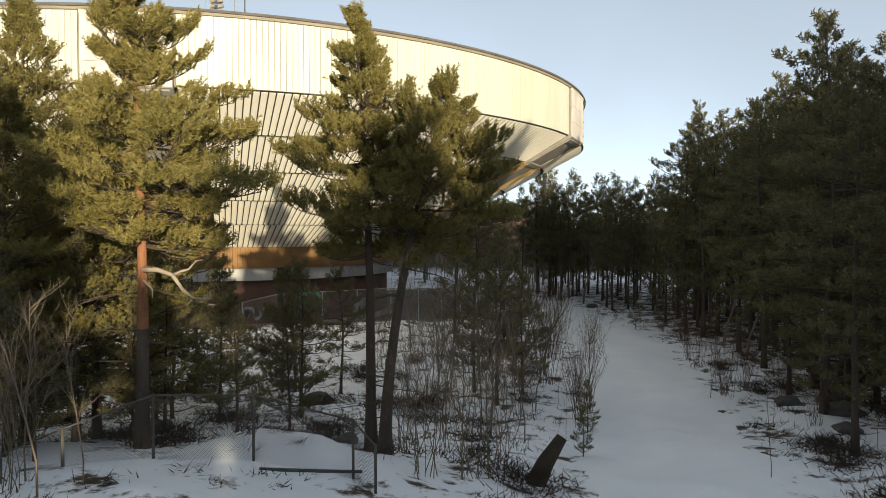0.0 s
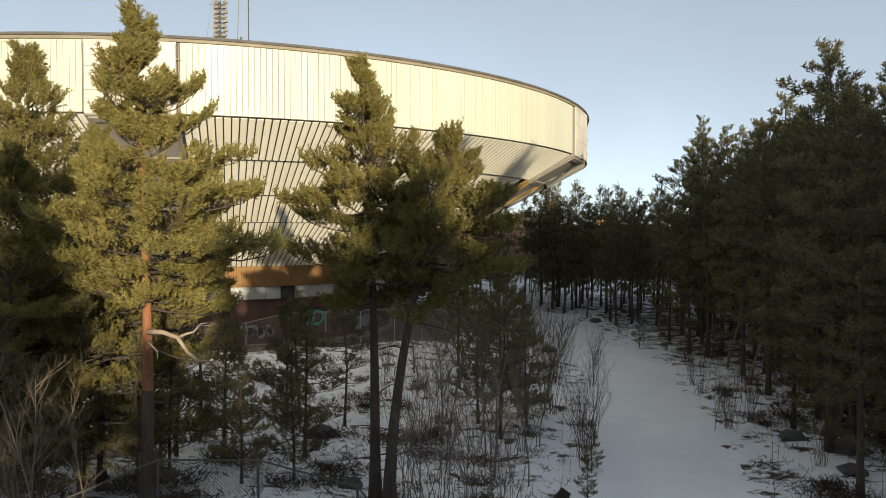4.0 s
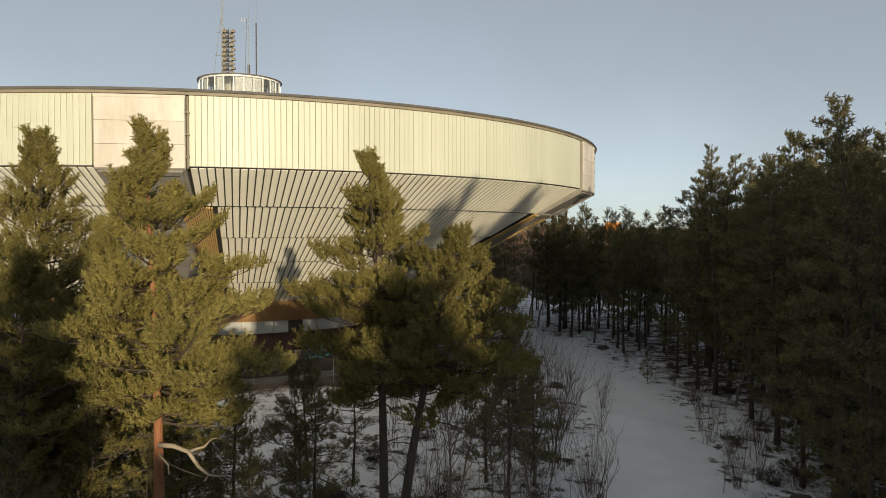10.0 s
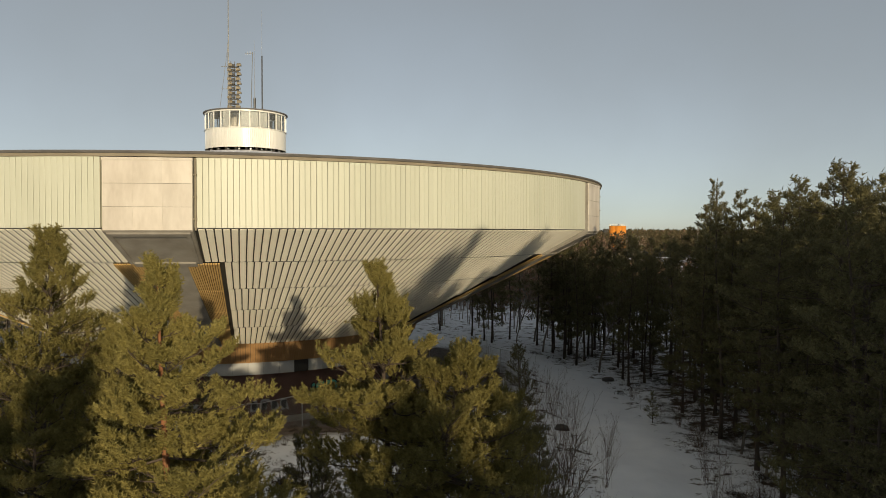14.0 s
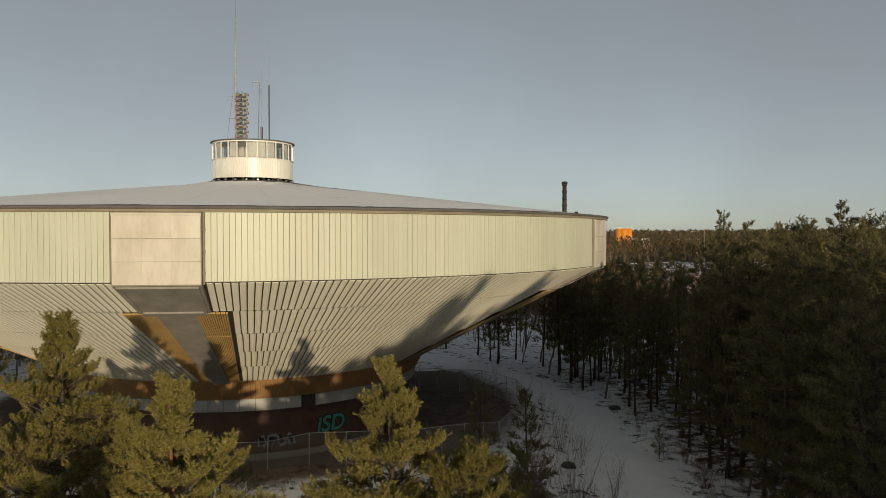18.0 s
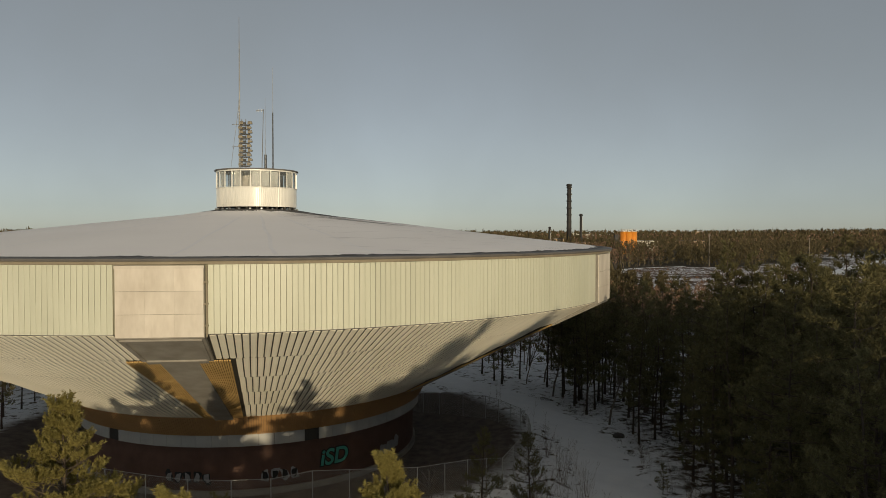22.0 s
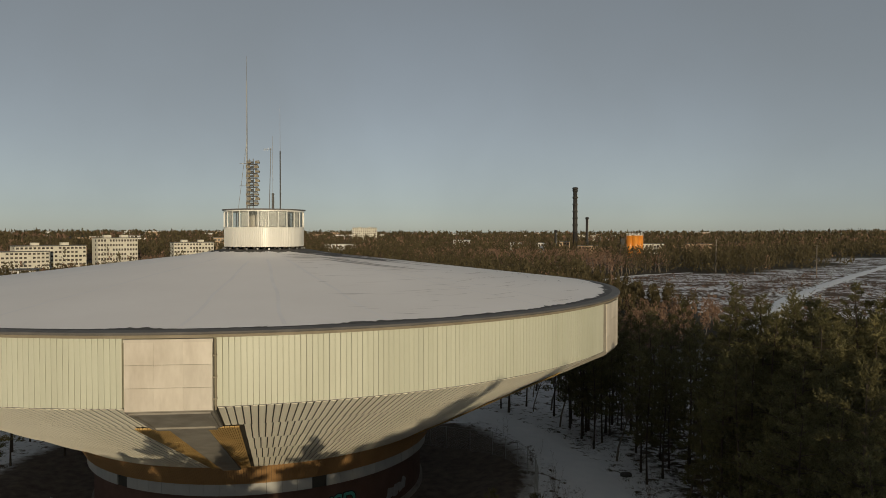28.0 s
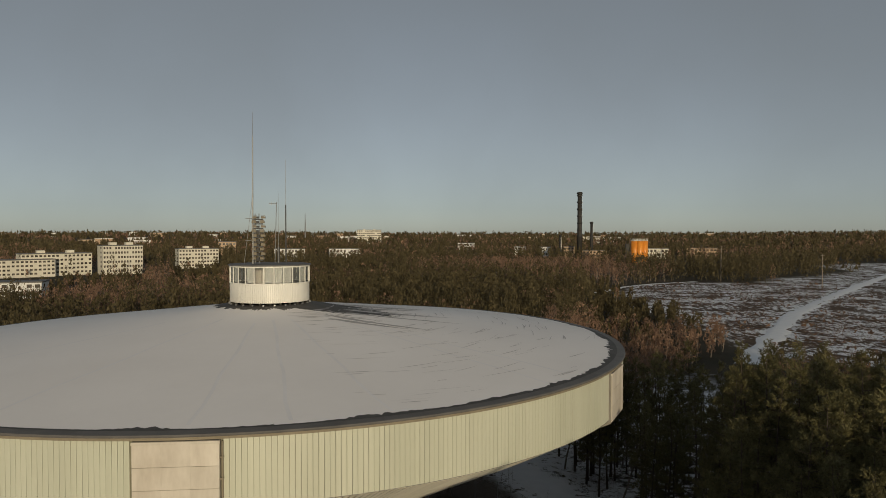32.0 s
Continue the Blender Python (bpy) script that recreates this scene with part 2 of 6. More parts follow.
PATH_LINE = [(4.4, 4), (5.0, 12), (5.6, 17), (7.7, 26), (9.0, 34), (9.7, 40), (9.9, 47), (9.6, 54), (8.7, 61), (6.0, 69), (2.0, 77), (-4.0, 84), (-13.0, 90), (-24.0, 94)]


def path_x(y):
    ys = [q[1] for q in PATH_LINE]
    return float(np.interp(y, ys, [q[0] for q in PATH_LINE]))


def ground_z(x, y):
    """Height of the ground, for arrays or numbers."""
    x, y = np.asarray(x, dtype=float), np.asarray(y, dtype=float)
    g = lambda cx, cy, sx, sy: np.exp(-(((x - cx) / sx) ** 2 + ((y - cy) / sy) ** 2))
    r = np.hypot(x - TOWER.x, y - TOWER.y)
    z = 0.25 + 2.3 * g(-6.0, 11.0, 9.0, 8.8) + 0.9 * g(15.0, 15.0, 6.5, 9.0) + 0.7 * g(-9.0, 36.0, 14.0, 9.0)
    z = z + 0.7 * np.exp(-((r - 22.0) / 5.0) ** 2) * (y < 75)
    z = z + 0.62 * g(-3.7, 14.3, 1.5, 0.9) + 0.35 * g(-2.4, 14.0, 0.8, 0.7)      # snow drift behind the low fence
    near = np.exp(-((x / 90) ** 2 + ((y - 30) / 90) ** 2))
    z = z + near * (0.16 * np.sin(x * 0.83 + 1.3 * np.sin(y * 0.37)) * np.sin(y * 0.71 + 0.8) + 0.07 * np.sin(x * 2.1 + y * 1.3) * np.sin(y * 1.9 - x * 0.7))
    d = np.hypot(x, y)
    z = z + 13 * np.clip((d - 1500) / 2500, 0, 1) ** 1.3 + 6 * np.clip((d - 900) / 600, 0, 1) * np.sin(x * 0.0021 + 1) * np.sin(y * 0.0017)
    inside = np.clip((18.5 - r) / 3.0, 0, 1)
    return z * (1 - inside) + 0.15 * inside


def gz(x, y):
    return float(ground_z(x, y))


def terrain_material():
    m = bpy.data.materials.new("snowy_forest_floor")
    m.use_nodes = True
    t = m.node_tree
    t.nodes.clear()
    N, L = t.nodes.new, t.links.new
    out, b = N("ShaderNodeOutputMaterial"), N("ShaderNodeBsdfPrincipled")
    geo = N("ShaderNodeNewGeometry")

    def noise_tex(scale, detail=5, rough=0.55):
        n = N("ShaderNodeTexNoise")
        n.inputs["Scale"].default_value, n.inputs["Detail"].default_value, n.inputs["Roughness"].default_value = scale, detail, rough
        L(geo.outputs["Position"], n.inputs["Vector"])
        return n.outputs["Fac"]

    def ramp(fac, stops):
        r = N("ShaderNodeValToRGB")
        els = r.color_ramp.elements
        while len(els) < len(stops):
            els.new(0.5)
        for e, (p, c) in zip(els, stops):
            e.position, e.color = p, (*c, 1)
        L(fac, r.inputs[0])
        return r.outputs[0]

    def mixc(fac, a, c):
        x = N("ShaderNodeMix")
        x.data_type = "RGBA"
        L(fac, x.inputs["Factor"])
        L(a, x.inputs["A"])
        L(c, x.inputs["B"])
        return x.outputs["Result"]

    def dist(cx, cy, r0, r1):
        """0 within r0 of a place, 1 beyond r1, with a ragged edge."""
        v = N("ShaderNodeVectorMath")
        v.operation = "DISTANCE"
        f = N("ShaderNodeVectorMath")
        f.operation = "MULTIPLY"
        f.inputs[1].default_value = (1, 1, 0)
        L(geo.outputs["Position"], f.inputs[0])
        L(f.outputs[0], v.inputs[0])
        v.inputs[1].default_value = (cx, cy, 0)
        a = N("ShaderNodeMath")
        a.operation = "MULTIPLY_ADD"
        a.inputs[1].default_value = (r1 - r0) * 1.2
        L(noise_tex(2.2 / max(1.0, (r1 - r0) ** 0.5)), a.inputs[0])
        L(v.outputs["Value"], a.inputs[2])
        mr = N("ShaderNodeMapRange")
        mr.inputs["From Min"].default_value, mr.inputs["From Max"].default_value = r0 + (r1 - r0) * 0.6, r1 + (r1 - r0) * 0.6
        L(a.outputs[0], mr.inputs["Value"])
        return mr.outputs[0]

    fine = noise_tex(1.1, 8, 0.68)
    snow = ramp(noise_tex(0.6), [(0.3, (0.79, 0.81, 0.85)), (0.7, (0.91, 0.92, 0.95))])
    litter = ramp(noise_tex(4.0), [(0.3, (0.035, 0.025, 0.017)), (0.7, (0.12, 0.09, 0.055))])
    near_mask = ramp(fine, [(0.38, (0, 0, 0)), (0.46, (1, 1, 1))])
    near_col = mixc(near_mask, litter, snow)
    patch = N("ShaderNodeMath")
    patch.operation = "MULTIPLY_ADD"
    patch.inputs[1].default_value = 0.7
    L(noise_tex(0.07, 4, 0.6), patch.inputs[0])
    mpg, clump = N("ShaderNodeMapping"), N("ShaderNodeTexNoise")
    mpg.inputs["Scale"].default_value = (1.0, 0.4, 1.0)
    clump.inputs["Scale"].default_value, clump.inputs["Detail"].default_value, clump.inputs["Roughness"].default_value = 0.75, 6, 0.72
    L(geo.outputs["Position"], mpg.inputs["Vector"])
    L(mpg.outputs[0], clump.inputs["Vector"])
    L(clump.outputs["Fac"], patch.inputs[2])
    heath_mask = ramp(patch.outputs[0], [(0.835, (0, 0, 0)), (0.89, (1, 1, 1))])
    under = ramp(fine, [(0.47, (0, 0, 0)), (0.55, (1, 1, 1))])
    heath_col = mixc(heath_mask, ramp(noise_tex(0.5), [(0.3, (0.055, 0.036, 0.025)), (0.7, (0.14, 0.095, 0.062))]), snow)
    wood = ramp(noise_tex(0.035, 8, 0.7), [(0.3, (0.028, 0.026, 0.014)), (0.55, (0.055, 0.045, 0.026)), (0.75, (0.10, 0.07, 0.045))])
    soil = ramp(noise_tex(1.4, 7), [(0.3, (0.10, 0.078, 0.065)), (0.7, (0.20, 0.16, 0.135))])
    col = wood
    for hx, hy, hr in HEATH:
        col = mixc(dist(hx, hy, hr, hr * 1.12), heath_col, col)
    col = mixc(dist(0, 40, 72, 95), near_col, col)
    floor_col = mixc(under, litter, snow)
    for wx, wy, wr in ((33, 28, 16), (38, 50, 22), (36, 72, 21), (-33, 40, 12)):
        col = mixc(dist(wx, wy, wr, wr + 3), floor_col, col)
    col = mixc(dist(-3.4, 14.2, 1.5, 2.3), snow, col)
    col = mixc(dist(TOWER.x, TOWER.y, 21.0, 22.5), soil, col)
    L(col, b.inputs["Base Color"])
    b.inputs["Roughness"].default_value = 0.85
    b.inputs["Specular IOR Level"].default_value = 0.2
    bp = N("ShaderNodeBump")
    bp.inputs["Strength"].default_value, bp.inputs["Distance"].default_value = 0.5, 0.12
    L(fine, bp.inputs["Height"])
    L(bp.outputs[0], b.inputs["Normal"])
    L(b.outputs[0], out.inputs["Surface"])
    return m


def build_ground():
    n = 360
    s = np.linspace(-1, 1, n)
    ax = 12 * np.sinh(s * 6.55)
    X, Y = np.meshgrid(ax, ax + 25)
    Z = ground_z(X, Y)
    v = np.stack([X, Y, Z], -1).reshape(-1, 3)
    i = np.arange(n * n).reshape(n, n)
    f = np.stack([i[:-1, :-1], i[:-1, 1:], i[1:, 1:], i[1:, :-1]], -1).reshape(-1, 4)
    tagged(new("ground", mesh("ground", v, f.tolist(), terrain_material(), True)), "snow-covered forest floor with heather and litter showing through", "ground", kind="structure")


def ribbon(name, line, half, mat, lift, label, n=160, ragged=0.35):
    pts = np.array(line, dtype=float)
    d = np.r_[0, np.cumsum(np.hypot(*np.diff(pts, axis=0).T))]
    q = np.linspace(0, d[-1], n)
    px, py = np.interp(q, d, pts[:, 0]), np.interp(q, d, pts[:, 1])
    for _ in range(6):
        px[1:-1], py[1:-1] = (px[:-2] + px[1:-1] * 2 + px[2:]) / 4, (py[:-2] + py[1:-1] * 2 + py[2:]) / 4
    tx, ty = np.gradient(px), np.gradient(py)
    ln = np.hypot(tx, ty)
    v, m = [], 13
    rng = np.random.default_rng(5)
    wl, wr = rng.normal(0, ragged, n), rng.normal(0, ragged, n)
    for k in range(n):
        for j in range(m):
            u = j / (m - 1) * 2 - 1
            w = u * (half + (wl[k] if u < 0 else wr[k]) * abs(u))
            x, y = px[k] + ty[k] / ln[k] * w, py[k] - tx[k] / ln[k] * w
            v.append((x, y, gz(x, y) + lift * (1 - abs(u) ** 4) - 0.01 * abs(u) ** 4))
    f = [(k * m + j, k * m + j + 1, (k + 1) * m + j + 1, (k + 1) * m + j) for k in range(n - 1) for j in range(m - 1)]
    tagged(new(name, mesh(name, v, f, mat, True)), label, "path", kind="structure")


build_ground()
ribbon("path", PATH_LINE, 2.4, SNOW, 0.12, "trodden snowy track through the wood")
ribbon("path_heath", [(50, 136), (60.5, 154.5), (93.6, 217.8), (150, 302), (232, 417), (330, 555), (420, 680)], 2.6, SNOW, 0.12, "wide snowy track across the open heath", ragged=0.5)
ribbon("path_fork", [(48, 296), (55, 306), (66, 328), (83, 348), (110, 366)], 1.6, SNOW, 0.1, "narrow snowy track at the edge of the heath", n=60)


# ---- water tower ----
R_RIM, Z_RIM, Z_LOW = 28.36, 15.95, 12.92
R_FOOT, Z_FOOT = 14.24, 5.78
RIB0, HALF_RIM, HALF_FOOT = -0.146, 1.98, 1.355
TIERS = [28.36, 25.3, 22.3, 19.55, 16.95, 14.24]


def tw(a, r, z):
    """A point of the tower, from its axis: a is the turn from the side that faces the flight."""
    c, s = math.cos(a), math.sin(a)
    return (r * (UX * c - UY * s), r * (UY * c + UX * s), z)


def cone_z(r):
    return Z_FOOT + (r - R_FOOT) * (Z_LOW - Z_FOOT) / (R_RIM - R_FOOT)


def half_gap(r):
    """Turn by which a sector's edge lies off the middle of its rib."""
    return (HALF_FOOT + (r - R_FOOT) * (HALF_RIM - HALF_FOOT) / (R_RIM - R_FOOT)) / r


def rib_pt(k, side, r, z):
    """A point on rib k, side metres to the right of its middle."""
    a = RIB0 + k * math.pi / 3
    return Vector(tw(a, r, z)) + Vector(tw(a + math.pi / 2, side, 0))


def ring(name, prof, mat, parent, a0=0.0, a1=2 * math.pi, n=180, label="", smooth=True):
    """A profile of (r, z) swept round the axis."""
    v, f, m = [], [], len(prof)
    for i in range(n + 1):
        a = a0 + (a1 - a0) * i / n
        v += [tw(a, r, z) for r, z in prof]
    for i in range(n):
        for j in range(m - 1):
            f.append((i * m + j, i * m + j + 1, (i + 1) * m + j + 1, (i + 1) * m + j))
    me = mesh(name, v, f, mat, smooth)
    if smooth:
        me.set_sharp_from_angle(angle=radians(25))
    return place(name, me, parent, None, label)


def sector_half(r, first):
    """Turn of a sector's edge off the middle of its rib: the outer tier follows the rib's head, the others the slatted slots."""
    w = 1.70 + (r - 25.3) * 0.28 / 3.06 if first else 1.33 + (r - 14.5) * 1.22 / 10.7
    return w / r


NRM = Vector((Z_LOW - Z_FOOT, -(R_RIM - R_FOOT))).normalized()   # outward and down from the soffit, as (r, z)


def soffit_strip(g, a_out, a_in, w_out, w_in, r1, r0, start):
    """One trapezoidal fold of the soffit, from the outer radius r1 to the inner r0; a: middle turns, w: widths."""
    vs = []
    for r, a, w, proud in ((r1, a_out, w_out, start), (r0, a_in, w_in, 0.10)):
        for s, q in ((-0.41, -0.006), (-0.405, 0.004), (-0.33, 0.016), (0.16, 0.030), (0.405, 0.002), (0.41, -0.006)):
            vs.append(tw(a + s * w / r, r + NRM.x * (proud + q), cone_z(r) + NRM.y * (proud + q)))
    g.add(vs, [(i, i + 1, i + 7, i + 6) for i in range(5)] + [(5, 4, 3, 2, 1, 0), (6, 7, 8, 9, 10, 11)])


def wall_strip(g, a, w):
    z0, z1, r = Z_LOW, Z_RIM, R_RIM
    e = 0.5 - 0.008 / w
    vs = []
    for z in (z0, z1):
        for s, q in ((-e, -0.02), (-e, 0.028), (-e + 0.05, 0.034), (e - 0.05, 0.034), (e, 0.028), (e, -0.02)):
            vs.append(tw(a + s * w / r, r + q, z))
    g.add(vs, [(i, i + 1, i + 7, i + 6) for i in range(5)] + [(5, 4, 3, 2, 1, 0), (6, 7, 8, 9, 10, 11)])


def build_tower():
    tower = thing("water_tower", TOWER, "round cream-clad water tower with a snowy dish on a brick drum", "water tower")
    # roof, fascia and backing shells
    roof = [(3.0, 19.22), (6.0, 18.73), (12.0, 18.07), (18.0, 17.38), (24.0, 16.71), (27.9, 16.27)]
    ring("roof", roof, ROOFSNOW, tower, label="shallow conical roof under thin snow")
    ring("roof_edge", [(27.9, 16.274), (28.3, 16.24), (28.52, 16.22), (28.56, 16.16), (28.53, 16.10), (28.40, 16.09)], FASCIA, tower, label="dark grey metal roof edge")
    ring("edge_trim", [(28.42, 16.10), (28.475, 16.09), (28.475, 15.965), (28.38, 15.955)], TRIM, tower, label="brownish trim under the roof edge")
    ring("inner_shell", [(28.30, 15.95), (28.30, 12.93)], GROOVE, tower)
    prof = [(28.30, 12.90)]
    for r1, r0 in zip(TIERS, TIERS[1:]):
        prof += [(r1 - 0.06, cone_z(r1 - 0.06)), (r0 + NRM.x * 0.09, cone_z(r0) + NRM.y * 0.09)]
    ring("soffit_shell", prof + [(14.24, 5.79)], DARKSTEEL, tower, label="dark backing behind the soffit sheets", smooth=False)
    # rim cladding: each sheet of the two sectors that face the flight is a part
    wstrip = 0.257
    for k in range(6):
        a0, a1 = RIB0 + k * math.pi / 3 + half_gap(R_RIM), RIB0 + (k + 1) * math.pi / 3 - half_gap(R_RIM)
        n = round((a1 - a0) * R_RIM / wstrip)
        single = k in (0, 5)
        g = Geo()
        for i in range(n):
            wall_strip(g, a0 + (i + 0.5) * (a1 - a0) / n, (a1 - a0) * R_RIM / n)
            if single:
                place("cladding_sheet", g.mesh("cladding_sheet", CLAD), tower)
                g = Geo()
        if not single:
            place("cladding", g.mesh("cladding", CLAD), tower, label="ribbed cream metal cladding", kind="stuff")
        ring("drip_edge", [(28.40, 12.918), (28.40, 12.895), (28.30, 12.89)], FASCIA, tower, a0, a1, 40)
    # soffit sheets in five tiers
    for k in range(6):
        mid = RIB0 + (k + 0.5) * math.pi / 3
        for j in range(5):
            r1, r0 = TIERS[j] - (0.10 if j else 0.12), TIERS[j + 1] + (0.10 if j < 4 else 0.05)
            h1, h0 = math.pi / 6 - sector_half(r1, j == 0), math.pi / 6 - sector_half(r0, j == 0)
            n = round((h1 + h0) * (r1 + r0) / 2 / 0.335)
            single = k == 0
            g = Geo()
            for i in range(n):
                u = (i + 0.5) / n * 2 - 1
                soffit_strip(g, mid + u * h1, mid + u * h0, 2 * h1 * r1 / n, 2 * h0 * r0 / n, r1, r0, 0.012)
                if single:
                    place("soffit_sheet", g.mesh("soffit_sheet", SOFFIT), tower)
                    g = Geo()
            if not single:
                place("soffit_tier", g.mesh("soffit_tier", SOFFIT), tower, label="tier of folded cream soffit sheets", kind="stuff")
    # ribs
    for k in range(6):
        rib = thing("rib", (0, 0, 0), "", "")
        rib.parent = tower
        w = HALF_RIM - 0.11
        g = Geo()
        out, z0 = 28.46, 12.76
        g.hexa([rib_pt(k, -w, out, z0), rib_pt(k, w, out, z0), rib_pt(k, 1.62, 25.25, cone_z(25.3) - 0.22), rib_pt(k, -1.62, 25.25, cone_z(25.3) - 0.22)],
               [rib_pt(k, -w, out, Z_RIM - 0.02), rib_pt(k, w, out, Z_RIM - 0.02), rib_pt(k, w, 27.0, Z_RIM - 0.02), rib_pt(k, -w, 27.0, Z_RIM - 0.02)])
        place("rib_head", g.mesh("rib_head", CONCRETE), rib, label="grey concrete rib head")
        for c in range(3):
            for q in range(3):
                g = Geo()
                x0, x1 = -w + 0.03 + c * (2 * w - 0.06) / 3, -w + 0.03 + (c + 1) * (2 * w - 0.06) / 3 - 0.003
                y0 = z0 + 0.06 + q * 1.0
                y1 = y0 + 0.985
                g.hexa([rib_pt(k, x0, 28.51, y0), rib_pt(k, x1, 28.51, y0), rib_pt(k, x1, 28.45, y0), rib_pt(k, x0, 28.45, y0)],
                       [rib_pt(k, x0, 28.51, y1), rib_pt(k, x1, 28.51, y1), rib_pt(k, x1, 28.45, y1), rib_pt(k, x0, 28.45, y1)])
                place("panel", g.mesh("panel", RIBPANEL), rib)
        g = Geo()
        g.hexa([rib_pt(k, -w, 28.53, Z_RIM - 0.16), rib_pt(k, w, 28.53, Z_RIM - 0.16), rib_pt(k, w, 28.44, Z_RIM - 0.16), rib_pt(k, -w, 28.44, Z_RIM - 0.16)],
               [rib_pt(k, -w, 28.53, Z_RIM - 0.03), rib_pt(k, w, 28.53, Z_RIM - 0.03), rib_pt(k, w, 28.44, Z_RIM - 0.03), rib_pt(k, -w, 28.44, Z_RIM - 0.03)])
        place("top_trim", g.mesh("top_trim", RIBPANEL), rib)
        under = lambda q: (28.46 + (25.25 - 28.46) * q, 12.76 + (cone_z(25.3) - 0.22 - 12.76) * q)
        for q0, q1, x0, x1 in ((0.02, 0.10, -0.93, 0.93), (0.88, 0.98, -0.86, 0.86), (0.10, 0.88, -0.93, -0.84), (0.10, 0.88, 0.84, 0.93)):
            g = Geo()
            (ra, za), (rb, zb) = under(q0), under(q1)
            wa, wb = w + (1.62 - w) * q0, w + (1.62 - w) * q1
            low = [rib_pt(k, x0 * wa, ra, za - 0.09), rib_pt(k, x1 * wa, ra, za - 0.09), rib_pt(k, x1 * wb, rb, zb - 0.09), rib_pt(k, x0 * wb, rb, zb - 0.09)]
            g.hexa(low, [p + Vector((0, 0, 0.085)) for p in low])
            place("under_frame", g.mesh("under_frame", CONCRETE), rib)
        for zc in (13.3, 14.25, 15.2):
            g = Geo()
            p = rib_pt(k, w + 0.08, 28.47, zc)
            g.box(p, (0.16, 0.16, 0.07), RIB0 + k * math.pi / 3 + 0.29)
            place("pipe_clip", g.mesh("pipe_clip", TRIM), rib)
        g = Geo()
        g.tube([rib_pt(k, w + 0.10, 28.45, 12.8), rib_pt(k, w + 0.10, 28.45, 15.9)], [0.045, 0.045], 8)
        place("downpipe", g.mesh("downpipe", TRIM), rib, label="brown rain pipe beside the rib")
        # beam and slatted slots
        g = Geo()
        b1, b0 = 0.90, 0.55
        lo = lambda r, q: (r + NRM.x * q, cone_z(r) + NRM.y * q)
        e = 25.3
        g.hexa([rib_pt(k, -b1, *lo(e, 0.2)), rib_pt(k, b1, *lo(e, 0.2)), rib_pt(k, b0, *lo(14.3, 0.3)), rib_pt(k, -b0, *lo(14.3, 0.3))],
               [rib_pt(k, -b1, *lo(e, -0.3)), rib_pt(k, b1, *lo(e, -0.3)), rib_pt(k, b0, *lo(14.3, -0.3)), rib_pt(k, -b0, *lo(14.3, -0.3))])
        place("beam", g.mesh("beam", CONCRETE), rib, label="grey concrete beam")
        for s in (-1, 1):
            for j in range(1, 5):
                g = Geo()
                r1, r0 = TIERS[j], TIERS[j + 1] + 0.06
                wd = lambda r: sector_half(r, False) * r
                bw = lambda r: b0 + (r - 14.3) * (b1 - b0) / (e - 14.3)
                for i in range(13):
                    x = lambda r, u: s * (bw(r) + (wd(r) - 0.14 - bw(r)) * (i + u) / 13)
                    g.hexa([rib_pt(k, x(r1, 0.12), *lo(r1, 0.20)), rib_pt(k, x(r1, 0.80), *lo(r1, 0.20)), rib_pt(k, x(r0, 0.80), *lo(r0, 0.20)), rib_pt(k, x(r0, 0.12), *lo(r0, 0.20))],
                           [rib_pt(k, x(r1, 0.12), *lo(r1, 0.12)), rib_pt(k, x(r1, 0.80), *lo(r1, 0.12)), rib_pt(k, x(r0, 0.80), *lo(r0, 0.12)), rib_pt(k, x(r0, 0.12), *lo(r0, 0.12))])
                place("slat_panel", g.mesh("slat_panel", OCHRE), rib, label="ochre slatted panel")
    # foot: ochre slatted ring in its shaded brown, pale band, brick drum, plinth
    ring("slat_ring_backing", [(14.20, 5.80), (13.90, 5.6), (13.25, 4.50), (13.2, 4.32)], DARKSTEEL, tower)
    g = Geo()
    n = 560
    for i in range(n):
        a, w = i * 2 * math.pi / n, 2 * math.pi / n
        q = [tw(a + w * s, r, z) for s in (0.05, 0.95) for r, z in ((14.30, 5.78), (13.50, 4.32))]
        p = [tw(a + w * s, r - 0.06, z) for s in (0.05, 0.95) for r, z in ((14.30, 5.78), (13.50, 4.32))]
        g.hexa([q[0], q[2], q[3], q[1]], [p[0], p[2], p[3], p[1]])
    place("slat_ring", g.mesh("slat_ring", OCHRE_SHADED), tower, label="ochre vertical slats, coloured brown as in shade", kind="stuff")
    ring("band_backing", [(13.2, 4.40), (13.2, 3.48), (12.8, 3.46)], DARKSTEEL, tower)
    n = 84
    for i in range(n):
        if i % 14 == 3:
            continue
        g = Geo()
        a0, a1 = (i + 0.01) * 2 * math.pi / n, (i + 0.99) * 2 * math.pi / n
        g.hexa([tw(a0, 13.30, 3.50), tw(a1, 13.30, 3.50), tw(a1, 13.22, 3.50), tw(a0, 13.22, 3.50)], [tw(a0, 13.30, 4.30), tw(a1, 13.30, 4.30), tw(a1, 13.22, 4.30), tw(a0, 13.22, 4.30)])
        place("band_panel", g.mesh("band_panel", WHITEBAND), tower)
    ring("drum", [(12.82, 3.50), (12.82, 0.0)], BRICK, tower, label="dark red brick drum")
    ring("plinth", [(12.82, 0.52), (13.02, 0.50), (13.05, 0.0)], CONCRETE, tower, label="low concrete plinth")
    build_graffiti(tower)
    build_roof_wear(tower)
    return tower


